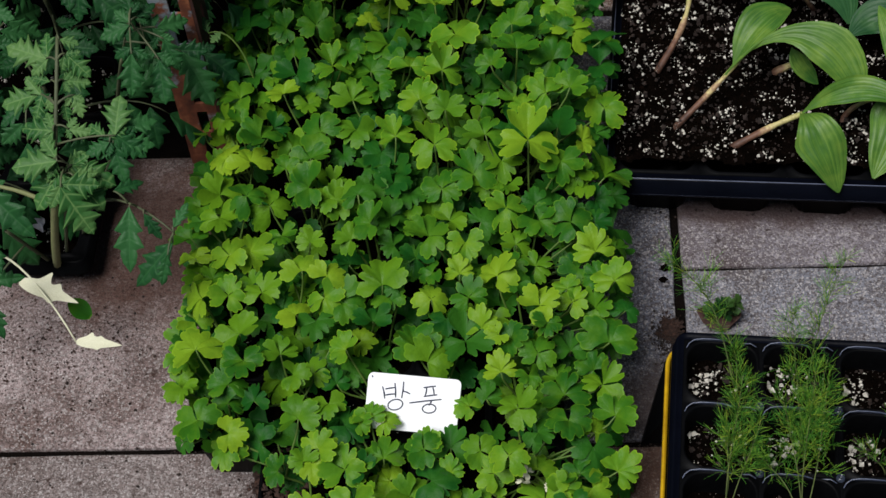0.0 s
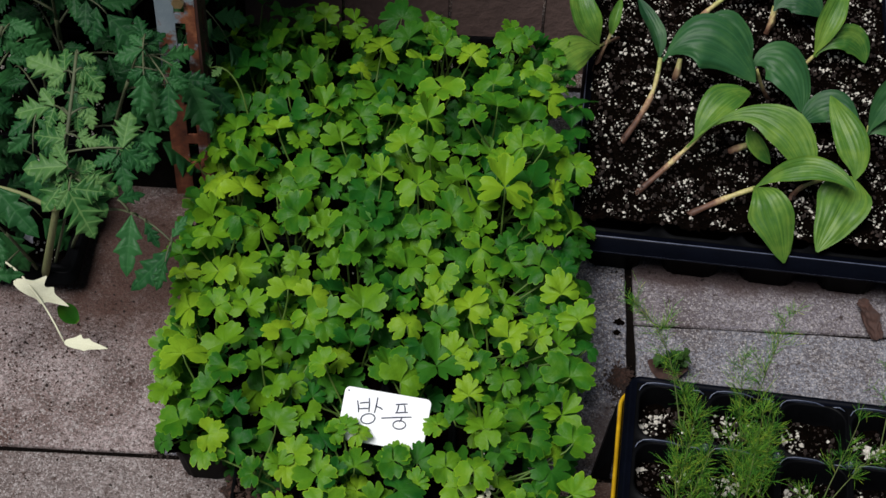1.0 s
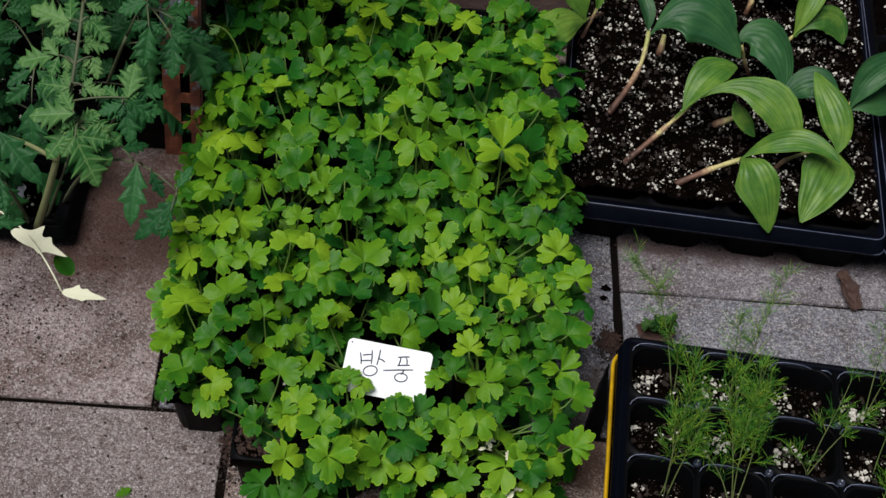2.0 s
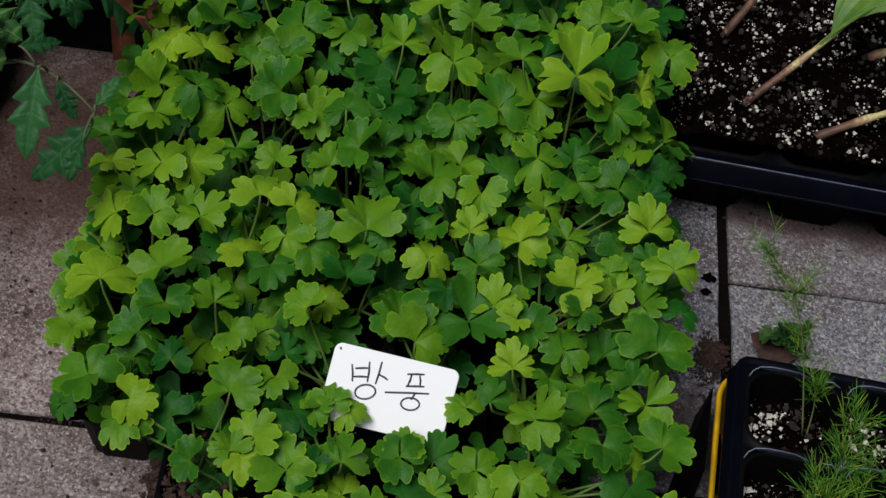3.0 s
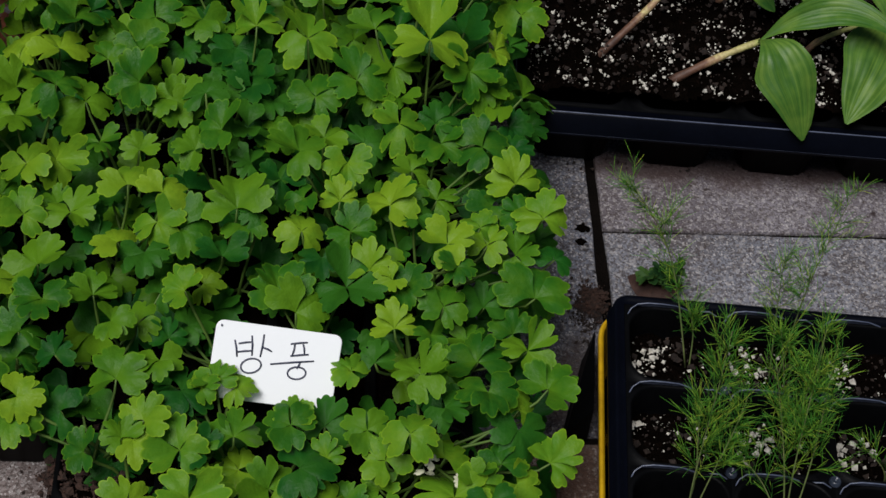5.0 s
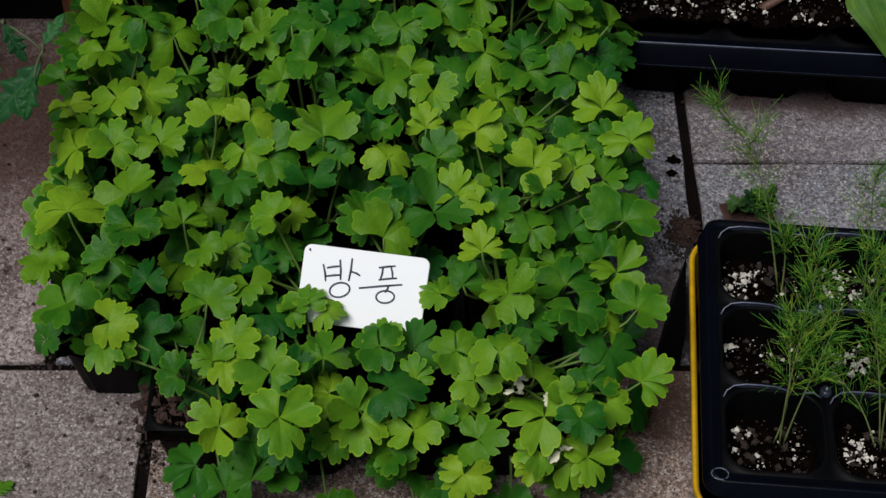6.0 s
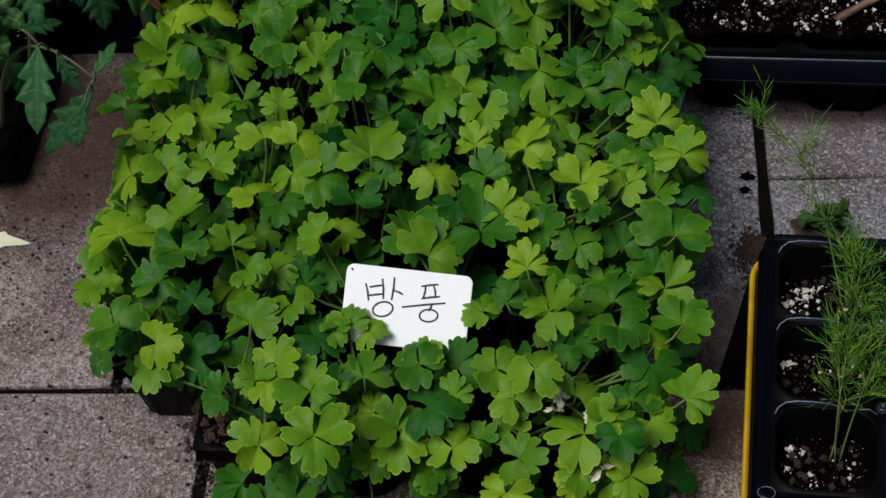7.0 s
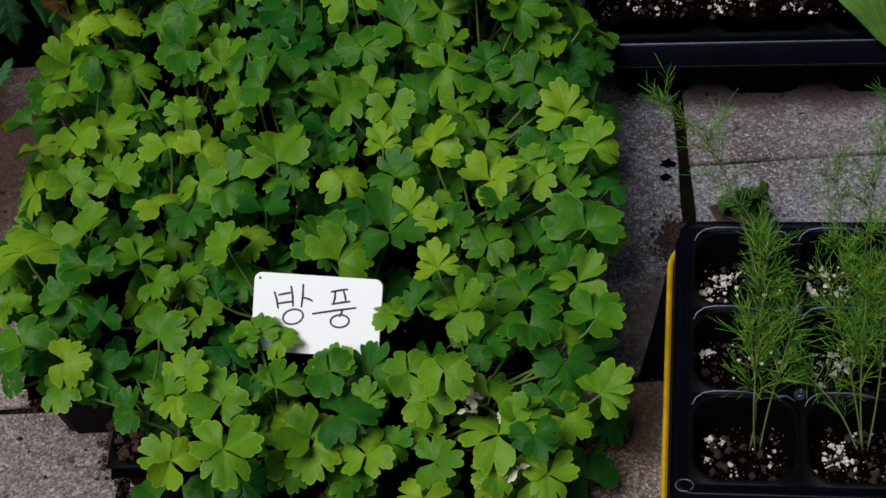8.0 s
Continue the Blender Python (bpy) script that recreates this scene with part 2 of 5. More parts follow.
def rusty():
    """Slotted steel: flaking blue-grey paint over rust."""
    k = Nodes("rusty_painted_steel", 0.7)
    at = k.coords()
    rust = k.ramp(k.noise(60.0, 5.0, 0.6, at), [(0.3, (0.045, 0.014, 0.009)), (0.52, (0.165, 0.048, 0.022)), (0.72, (0.36, 0.135, 0.060))])
    paint = k.ramp(k.noise(25.0, 4.0, 0.6, at), [(0.3, (0.16, 0.21, 0.25)), (0.7, (0.30, 0.36, 0.40))])
    sep = k.node("SeparateXYZ", Vector=at)
    worn = k.maths("ADD", k.noise(22.0, 6.0, 0.65, at), k.maths("MULTIPLY", sep.outputs["Z"], 0.9))
    k.set("Base Color", k.mix(k.ramp(worn, [(0.62, 0.0), (0.68, 1.0)]), rust, paint))
    k.bump(k.noise(200.0, 4.0, 0.6, at), 0.5, 0.001)
    return k.mat


RUST = rusty()
RUST_DARK = plain("dark_rust", [(0.3, (0.022, 0.008, 0.007)), (0.6, (0.060, 0.018, 0.012)), (0.8, (0.150, 0.052, 0.028))], 70.0, 0.8, 0.5)


# ---- tools ----
class Shape:
    """Collects points, faces and a UV for each point, then makes one mesh."""

    def __init__(self):
        self.v, self.f, self.uv = [], [], []

    def grid(self, fn, nu, nv, close=False):
        """fn(u, v) -> point, for u and v from 0 to 1."""
        start = len(self.v)
        for i in range(nu + 1):
            for j in range(nv + 1):
                self.v.append(tuple(fn(i / nu, j / nv)))
                self.uv.append((i / nu, j / nv))
        for i in range(nu):
            for j in range(nv):
                a = start + i * (nv + 1) + j
                self.f.append((a, a + nv + 1, a + nv + 2, a + 1))
        return self

    def tube(self, path, radii, sides=6):
        """A round, closed tube along a list of points."""
        start = len(self.v)
        path = [Vector(p) for p in path]
        up = Vector((0.13, 0.31, 0.94))
        for i, p in enumerate(path):
            way = (path[min(i + 1, len(path) - 1)] - path[max(i - 1, 0)]).normalized()
            a = way.cross(up).normalized()
            b = way.cross(a)
            for s in range(sides):
                g = 2 * math.pi * s / sides
                self.v.append(tuple(p + radii[i] * (math.cos(g) * a + math.sin(g) * b)))
                self.uv.append((i / max(1, len(path) - 1), s / sides))
        for i in range(len(path) - 1):
            for s in range(sides):
                a, b = start + i * sides + s, start + i * sides + (s + 1) % sides
                self.f.append((a, b, b + sides, a + sides))
        self.f.append(tuple(start + s for s in reversed(range(sides))))
        self.f.append(tuple(start + (len(path) - 1) * sides + s for s in range(sides)))
        return self

    def loops(self, rings, cap=True):
        """Joins closed rings of equally many points, one after the other."""
        start, n = len(self.v), len(rings[0])
        for i, ring in enumerate(rings):
            for j, p in enumerate(ring):
                self.v.append(tuple(p))
                self.uv.append((i / max(1, len(rings) - 1), j / n))
        for i in range(len(rings) - 1):
            for j in range(n):
                a, b = start + i * n + j, start + i * n + (j + 1) % n
                self.f.append((a, b, b + n, a + n))
        if cap:
            self.f.append(tuple(start + (len(rings) - 1) * n + j for j in range(n)))
        return self

    def box(self, x0, x1, y0, y1, z0, z1, bevel=0.0):
        """A block whose upper edges are chamfered."""
        b = bevel
        ring = lambda e, z: [(x0 + e, y0 + e, z), (x1 - e, y0 + e, z), (x1 - e, y1 - e, z), (x0 + e, y1 - e, z)]  # noqa: E731
        rings = [ring(0, z0), ring(0, z1 - b), ring(b * 0.35, z1 - b * 0.35), ring(b, z1)] if b else [ring(0, z0), ring(0, z1)]
        n = len(self.v)
        self.loops(rings)
        self.f.append((n + 3, n + 2, n + 1, n))
        return self

    def mesh(self, name, material, smooth=True):
        me = bpy.data.meshes.new(name)
        me.from_pydata(self.v, [], self.f)
        layer = me.uv_layers.new(name="UVMap")
        index = np.zeros(len(me.loops), dtype=np.int32)
        me.loops.foreach_get("vertex_index", index)
        layer.data.foreach_set("uv", np.array(self.uv, dtype=np.float32)[index].ravel())
        me.materials.append(material)
        me.polygons.foreach_set("use_smooth", [smooth] * len(me.polygons))
        me.update()
        return me


def part(name, mesh, parent, m=None, label=""):
    """Links a mesh as one object under a thing or a part; m is its pose in the parent's own space."""
    ob = new(name, mesh)
    ob.parent = parent
    if m is not None:
        ob.matrix_basis = m
    return tagged(ob, label) if label else ob


def thing(name, m, label, category, group="", kind=""):
    ob = new(name)
    ob.empty_display_size = 0.02
    ob.matrix_basis = m
    return tagged(ob, label, category, group, kind)


def bezier(p0, p1, p2, p3, n):
    p0, p1, p2, p3 = (Vector(p) for p in (p0, p1, p2, p3))
    out = []
    for i in range(n + 1):
        t = i / n
        out.append(p0 * (1 - t) ** 3 + p1 * 3 * t * (1 - t) ** 2 + p2 * 3 * t * t * (1 - t) + p3 * t ** 3)
    return out


def rounded(half_x, half_y, corner, z, n=6):
    """A ring of points round a rectangle with round corners."""
    ring = []
    for cx, cy, start in ((1, 1, 0), (-1, 1, 90), (-1, -1, 180), (1, -1, 270)):
        for i in range(n):
            g = radians(start + 90 * i / (n - 1))
            ring.append((cx * (half_x - corner) + corner * math.cos(g), cy * (half_y - corner) + corner * math.sin(g), z))
    return ring


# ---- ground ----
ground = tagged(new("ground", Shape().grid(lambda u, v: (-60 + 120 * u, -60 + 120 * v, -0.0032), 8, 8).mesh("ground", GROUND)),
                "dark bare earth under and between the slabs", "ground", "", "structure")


def slab(x0, x1, y0, y1, material, z=0.0):
    """One concrete slab with a worn, slightly uneven edge."""
    s, r = Shape(), random.Random(int(1000 * (x0 + 3) + 77 * y0))
    nx, ny = max(2, int((x1 - x0) / 0.03)), max(2, int((y1 - y0) / 0.03))
    nx, ny = min(nx, 14), min(ny, 14)
    edge = [(x0 + (x1 - x0) * i / nx, y0) for i in range(nx)] + [(x1, y0 + (y1 - y0) * i / ny) for i in range(ny)]
    edge += [(x1 - (x1 - x0) * i / nx, y1) for i in range(nx)] + [(x0, y1 - (y1 - y0) * i / ny) for i in range(ny)]
    cx, cy = (x0 + x1) / 2, (y0 + y1) / 2
    wear = [r.uniform(0.0, 0.0007) + 0.0022 * max(0.0, r.random() - 0.6) for _ in edge]

    def ring(inset, height):
        return [(x + math.copysign(min(inset + w, abs(x - cx)), cx - x) * (abs(x - cx) > 1e-6),
                 y + math.copysign(min(inset + w, abs(y - cy)), cy - y) * (abs(y - cy) > 1e-6), height) for (x, y), w in zip(edge, wear)]

    s.loops([ring(0, -0.05), ring(0, z - 0.0018), ring(0.0005, z - 0.0004), ring(0.0014, z)])
    return part("slab", s.mesh("slab", material, False), ground)


for row in ((-0.75, -0.1505, 0.0102, 0.298, SLAB_PINK), (-0.1455, 0.2215, 0.0102, 0.45, SLAB_BLUISH), (0.2272, 0.63, -0.04, 0.1658, SLAB_GREY),
            (0.2272, 0.63, 0.1677, 0.262, SLAB_ROSY), (0.2272, 0.63, 0.268, 0.45, SLAB_GREY),
            (-0.75, -0.0910, -0.46, 0.0062, SLAB_PALE), (-0.0865, 0.2215, -0.46, 0.0062, SLAB_BROWN), (0.2272, 0.63, -0.46, -0.046, SLAB_BROWN),
            (-0.1455, 0.2215, 0.458, 0.9, SLAB_BROWN), (0.2272, 0.63, 0.458, 0.9, SLAB_BROWN)):
    slab(*row)
for i in range(-3, 4):
    for j in range(-3, 4):
        x0, y0 = 0.64 + 0.46 * i, -0.93 + 0.46 * j
        if not (-0.80 < x0 + 0.2 < 0.66 and y0 > -0.7):
            slab(x0, x0 + 0.45, y0, y0 + 0.45, SLAB_PINK if (i + j) % 2 else SLAB_GREY)


# ---- trays ----
def cell_mesh(name, pitch, corner, depth, gap=0.003, material=BLACK, bead=0.0012):
    """One cell of a tray: flat top, raised bead round the mouth, ribbed tapering walls and a floor."""
    h, b = pitch / 2, pitch / 2 - gap
    n = 8
    square = rounded(h, h, 0.0008, 0, n)
    foot = 0.72 * b
    rings = [square, rounded(b + 0.001, b + 0.001, corner + 0.001, 0.0, n), rounded(b - 0.0002, b - 0.0002, corner, bead, n),
             rounded(b - 0.0014, b - 0.0014, corner, 0.0, n), rounded(0.93 * b, 0.93 * b, corner, -0.3 * depth, n),
             rounded(foot, foot, corner * 0.9, -depth + 0.001, n)]
    s = Shape().loops(rings)
    out = [rounded(b + 0.0006, b + 0.0006, corner, -0.0012, n), rounded(0.95 * b + 0.0006, 0.95 * b + 0.0006, corner, -0.3 * depth, n),
           rounded(foot + 0.002, foot + 0.002, corner, -depth, n)]
    ribbed = []
    for k, ring in enumerate(out):
        ribbed.append([(x * (1 - 0.03 * (i % 2) * (k > 0)), y * (1 - 0.03 * (i % 2) * (k > 0)), z) for i, (x, y, z) in enumerate(ring)])
    s.loops(ribbed)
    return s.mesh(name, material)


def lip_mesh(pitch, gap):
    """The thin crest along the back of a cell's mouth, its highlight painted pale: a hump, then a dip towards the next
    cell.
    """
    b = pitch / 2 - gap
    crest = ((-1.0, -0.0012, -0.24), (-0.92, 0.0008, -0.10), (-0.78, 0.0026, -0.02), (-0.55, 0.0036, 0.0), (-0.25, 0.0037, 0.0), (0.05, 0.0032, 0.0),
             (0.25, 0.0014, -0.01), (0.42, -0.0002, -0.01), (0.60, 0.0002, -0.01), (0.80, 0.0016, -0.03), (0.96, 0.0008, -0.12))
    s = Shape()
    line = [(x * b, b + y * b, z + 0.0006) for x, z, y in crest]
    s.tube(line, [0.00030 if i in (0, 10) else 0.00042 for i in range(11)], 6)
    for i in range(10):                            # the thin web that carries it
        (x0, y0, z0), (x1, y1, z1) = line[i], line[i + 1]
        n = len(s.v)
        s.v += [(x0, y0 + 0.0002, z0), (x1, y1 + 0.0002, z1), (x1, y1 + 0.0012, -0.0004), (x0, y0 + 0.0012, -0.0004)]
        s.uv += [(0, 0), (1, 0), (1, 1), (0, 1)]
        s.f.append((n, n + 1, n + 2, n + 3))
    return s.mesh("lip", GLINT)


def nub_mesh():
    """A short round peg where four cells meet."""
    ring = lambda q, z: [(q * math.cos(g * math.pi / 5), q * math.sin(g * math.pi / 5), z) for g in range(10)]  # noqa: E731
    return Shape().loops([ring(0.0034, -0.003), ring(0.0032, 0.0016), ring(0.0024, 0.0026), ring(0.0015, 0.0026), ring(0.0012, 0.0012)]).mesh("nub", NUB_BLUE)


def cell_tray(m, nx, ny, pitch, height, label, group="", rim=0.008, lip=0.013, gone=(), corner=0.012, gap=0.003, edge=True, material=BLACK, bead=0.0012, depth=None, cup=None, lines=False):
    """A black cell tray. Its own space: x and y from its front left mouth corner, z up from the ground."""
    tray = thing("cell_tray", m, label, "seed tray", group)
    lips = lip_mesh(pitch, gap) if bead > 0.0015 else None
    one = cell_mesh("cell", pitch, corner, depth or height - 0.002, gap, cup or material, bead)
    for i in range(nx):
        for j in range(ny):
            if (i, j) not in gone:
                cell = part("cell", one, tray, Matrix.Translation(((i + 0.5) * pitch, (j + 0.5) * pitch, height)))
                if lips:
                    part("lip", lips, cell)
    if lips:
        nub = nub_mesh()
        for i in range(1, nx):
            for j in range(1, ny):
                part("nub", nub, tray, Matrix.Translation((i * pitch, j * pitch, height)))
        # pale rings drawn as highlights at the front corners
        for x, y in ((-0.001, -0.001), (nx * pitch + 0.001, -0.001)):
            loop = [(x + 0.0042 * math.cos(g * math.pi / 8), y + 0.0034 * math.sin(g * math.pi / 8), height + 0.0008) for g in range(17)]
            part("corner_ring", Shape().tube(loop, [0.0003] * 17, 5).mesh("corner_ring", GLINT), tray)
    if edge:
        cx, cy, hx, hy = nx * pitch / 2, ny * pitch / 2, nx * pitch / 2, ny * pitch / 2
        at = lambda e, z, c: [(x + cx, y + cy, z) for x, y, z in rounded(hx + e, hy + e, c, z, 6)]  # noqa: E731
        rings = [at(-0.0002, height, 0.001), at(rim - 0.003, height, 0.006), at(rim - 0.002, height + 0.0012, 0.007), at(rim, height + 0.0006, 0.009),
                 at(rim + 0.0012, height - lip * 0.82, 0.010), at(rim + 0.0022, height - lip * 0.88, 0.011), at(rim + 0.0024, height - lip, 0.011),
                 at(rim + 0.0012, height - lip - 0.0004, 0.010), at(rim - 0.001, height - 0.002, 0.008), at(0.0, height - 0.003, 0.001)]
        part("rim", Shape().loops(rings, cap=False).mesh("rim", material), tray)
        if lines:                                  # beads along the rim's upper and lower edge, coloured as highlights
            for out, z in ((rim - 0.0012, height + 0.0010), (rim + 0.0018, height - 0.90 * lip)):
                loop = at(out, z, 0.009)
                part("bead", Shape().tube(loop + loop[:1], [0.00048] * (len(loop) + 1), 5).mesh("bead", GLINT), tray)
    return tray


def crumbs(count, where, size, material, name, label, category, m, seed):
    """Many small broken grains. where(r) gives a place; sizes run from small to large."""
    r, s = random.Random(seed), Shape()
    base = [(1, 0, 0), (-1, 0, 0), (0, 1, 0), (0, -1, 0), (0, 0, 1), (0, 0, -1)]
    faces = [(0, 2, 4), (2, 1, 4), (1, 3, 4), (3, 0, 4), (2, 0, 5), (1, 2, 5), (3, 1, 5), (0, 3, 5)]
    for _ in range(count):
        p = where(r)
        d = size[0] + (size[1] - size[0]) * r.random() ** 3.4
        turn = Euler((r.uniform(0, 6), r.uniform(0, 6), r.uniform(0, 6))).to_matrix()
        n = len(s.v)
        for b in base:
            q = turn @ Vector([c * d * r.uniform(0.55, 1.25) for c in b])
            s.v.append((p[0] + q.x, p[1] + q.y, p[2] + q.z))
            s.uv.append((0.5, 0.5))
        s.f += [tuple(n + i for i in f) for f in faces]
    ob = new(name, s.mesh(name, material, False))
    ob.matrix_basis = m
    return tagged(ob, label, category, "", "stuff")


def soil_field(nx, ny, pitch, z, rough, dip, name, label, m, skip=None):
    """One uneven sheet of soil over all cells of a tray, sunk along the cell walls."""
    s = Shape()

    def point(u, v):
        x, y = u * nx * pitch, v * ny * pitch
        wall = min(abs((x / pitch + 0.5) % 1 - 0.5), abs((y / pitch + 0.5) % 1 - 0.5)) * pitch
        low = dip * math.exp(-(wall / 0.004) ** 2)
        h = rough * noise.noise((x * 90, y * 90, z)) + 0.6 * rough * noise.noise((x * 330, y * 330, 2.0)) - low
        return x, y, z + h

    s.grid(point, int(nx * pitch / 0.0028), int(ny * pitch / 0.0028))
    if skip:
        s.f = [f for f in s.f if not all(skip(s.v[i][0], s.v[i][1]) for i in f)]
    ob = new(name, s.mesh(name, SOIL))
    ob.matrix_basis = m
    return tagged(ob, label, "soil", "", "stuff")


HERB_PITCH, HERB_H = 0.0535, 0.052
HERB_Y = -0.0725
herb_at = pose(-0.1345, HERB_Y, 0.0)
cell_tray(herb_at, 5, 10, HERB_PITCH, HERB_H, "black plastic cell tray with cut edges, full of herb seedlings", gone=((0, 0),), edge=False, gap=0.0015, material=MATT)
herb_cells = [((i + 0.5) * HERB_PITCH - 0.1345, (j + 0.5) * HERB_PITCH + HERB_Y) for i in range(5) for j in range(10) if (i, j) != (0, 0)]
soil_field(5, 10, HERB_PITCH, HERB_H - 0.003, 0.004, 0.006, "potting_soil", "dark brown damp soil filling the seedling cells", herb_at, lambda x, y: x < HERB_PITCH + 0.002 and y < HERB_PITCH + 0.002)

ASP_PITCH, ASP_H = 0.054, 0.060
asp_at = pose(0.2065, -0.1030, 0.0, 0, 0, -5.0)
cell_tray(asp_at, 5, 3, ASP_PITCH, ASP_H, "black plastic cell tray with ferny seedlings in a yellow tray", rim=0.006, lip=0.010, corner=0.014, gap=0.0016, bead=0.0020, cup=MATT)
asp_cells = [((i + 0.5) * ASP_PITCH, (j + 0.5) * ASP_PITCH) for i in range(5) for j in range(3)]
soil_field(5, 3, ASP_PITCH, ASP_H - 0.020, 0.004, 0.004, "potting_soil", "black damp soil low in the tray cells", asp_at)

BULB_PITCH, BULB_H = 0.0665, 0.056
bulb_at = pose(0.176, 0.2205, 0.0, 0, 0, -4.4)
cell_tray(bulb_at, 4, 8, BULB_PITCH, BULB_H, "black plastic cell tray overfilled with soil and perlite", rim=0.007, lip=0.016, gap=0.003, cup=MATT, lines=True)
bulb_cells = [((i + 0.5) * BULB_PITCH, (j + 0.5) * BULB_PITCH) for i in range(4) for j in range(8)]
soil_field(4, 8, BULB_PITCH, BULB_H + 0.008, 0.004, 0.0005, "potting_soil", "dark crumbly soil heaped over the tray cells", bulb_at, lambda x, y: y < 0.009 + 0.004 * noise.noise((x * 60, 1.0, 2.0)))
beside_at = bulb_at @ pose(0.285, 0.0, 0.0, 0, 0, 1.0)
cell_tray(beside_at, 4, 8, BULB_PITCH, BULB_H, "black plastic cell tray beside the bulb tray", rim=0.007, lip=0.018, gap=0.003, cup=MATT, lines=True)
soil_field(4, 8, BULB_PITCH, BULB_H + 0.001, 0.005, 0.007, "potting_soil", "dark soil filling a tray of cells", beside_at)

TOM_PITCH, TOM_H = 0.075, 0.032
tom_at = pose(-0.546, 0.172, 0.0, 0, 0, -1.0)
cell_tray(tom_at, 4, 6, TOM_PITCH, TOM_H, "black plastic pot tray with young tomato plants", rim=0.005, lip=0.012, gap=0.004, material=MATT)
tom_cells = [((i + 0.5) * TOM_PITCH, (j + 0.5) * TOM_PITCH) for i in range(4) for j in range(6)]
soil_field(4, 6, TOM_PITCH, TOM_H - 0.010, 0.005, 0.004, "potting_soil", "dark soil in the pots under the tomatoes", tom_at)


def grains(cells, reach, z, m, count, size, seed, label, fill=0.004, material=None, name="perlite", clumps=True, front=-1.0):
    def where(r):
        while True:
            x, y = cells[int(r.random() * len(cells))]
            px, py = r.uniform(-reach, reach), r.uniform(-reach, reach)
            if y + py > front and (not clumps or noise.noise(((x + px) * 62, (y + py) * 62, seed)) > r.uniform(-0.15, 0.42)):
                break
        k = max(abs(px), abs(py)) / reach
        return x + px, y + py, z + fill * (1 - k ** 2.2) + 0.001

    return crumbs(count, where, size, material or PERLITE, name, label, "perlite" if name == "perlite" else "soil", m, seed)


grains(bulb_cells, 0.034, BULB_H + 0.006, bulb_at, 7200, (0.0003, 0.0020), 3, "white perlite grains strewn over the dark soil", 0.006, front=0.009)
grains(bulb_cells, 0.034, BULB_H + 0.006, bulb_at, 6500, (0.0006, 0.0030), 13, "dark brown lumps of bark and peat", 0.006, BARK, "bark_crumbs", False, 0.008)
grains(asp_cells, 0.021, ASP_H - 0.021, asp_at, 1500, (0.0006, 0.0030), 14, "dark brown lumps of peat in the cells", 0.004, BARK, "bark_crumbs", False)
grains(asp_cells, 0.022, ASP_H - 0.021, asp_at, 450, (0.0002, 0.0006), 16, "fine pale grit over the black soil", 0.004, PERLITE, "perlite", False)
grains(bulb_cells, 0.031, BULB_H - 0.004, beside_at, 2600, (0.0004, 0.0022), 4, "white perlite grains over the soil", 0.006)
grains([(x - 0.010, y + 0.002) for x, y in asp_cells], 0.012, ASP_H - 0.020, asp_at, 420, (0.0006, 0.0030), 5, "white perlite grains on the black soil")
grains(asp_cells, 0.020, ASP_H - 0.021, asp_at, 700, (0.0002, 0.0020), 8, "small white perlite grains strewn over the black soil")
grains(tom_cells, 0.03, TOM_H - 0.011, tom_at, 1600, (0.0006, 0.0024), 6, "pale perlite grains on the pot soil")
grains(herb_cells, 0.023, HERB_H - 0.006, pose(0, 0, 0), 420, (0.0005, 0.0018), 7, "pale grit on the soil of the seedlings")

# the yellow tray round the ferny seedlings
yellow = thing("carrier_tray", asp_at @ pose(0, -0.0055, 0), "yellow plastic tray holding a black cell tray", "tray")
hx, hy = 5 * ASP_PITCH / 2, 3 * ASP_PITCH / 2
at = lambda e, z, c: [(x + hx, y + hy, z) for x, y, z in rounded(hx + e, hy + e, c, z, 8)]  # noqa: E731
part("wall", Shape().loops([at(0.003, 0.002, 0.01), at(0.0085, 0.040, 0.016), at(0.0095, 0.0455, 0.017)], cap=False).mesh("wall", YELLOW), yellow)
part("edge", Shape().loops([at(0.0095, 0.0455, 0.017), at(0.0105, 0.0470, 0.018), at(0.0118, 0.0475, 0.020), at(0.0126, 0.0460, 0.021),
                            at(0.0124, 0.0425, 0.020), at(0.0112, 0.0415, 0.018)], cap=False).mesh("edge", YELLOW), yellow)
part("floor", Shape().loops([at(0.0112, 0.0415, 0.018), at(0.0050, 0.0, 0.012)]).mesh("floor", YELLOW), yellow)

# ---- name label in the herbs ----
tl, tr, br = Vector((0.0, 0.0, 0.1131)), Vector((0.0635, -0.0013, 0.1025)), Vector((0.0575, -0.0223, 0.0792))
right = (tr - tl).normalized()
down = (br - tr)
down = (down - right * down.dot(right)).normalized()
face = right.cross(-down)
tag_at = Matrix.Translation(tl) @ Matrix((right, -down, face)).transposed().to_4x4()
TAG_W, TAG_H = (tr - tl).length, 0.040
name_tag = thing("plant_label", tag_at, "white plastic plant label with handwritten letters among leaves", "label")
ring = lambda e, z: [(x + TAG_W / 2, y - TAG_H / 2, z) for x, y, z in rounded(TAG_W / 2 - e, TAG_H / 2 - e, 0.004 - e * 0.5, z, 6)]  # noqa: E731
s = Shape().loops([ring(0.0003, -0.0012), ring(0, -0.0009), ring(0, -0.0003), ring(0.0003, 0)])
s.f.append(tuple(reversed(range(24))))
part("plate", s.mesh("plate", WHITE, False), name_tag)
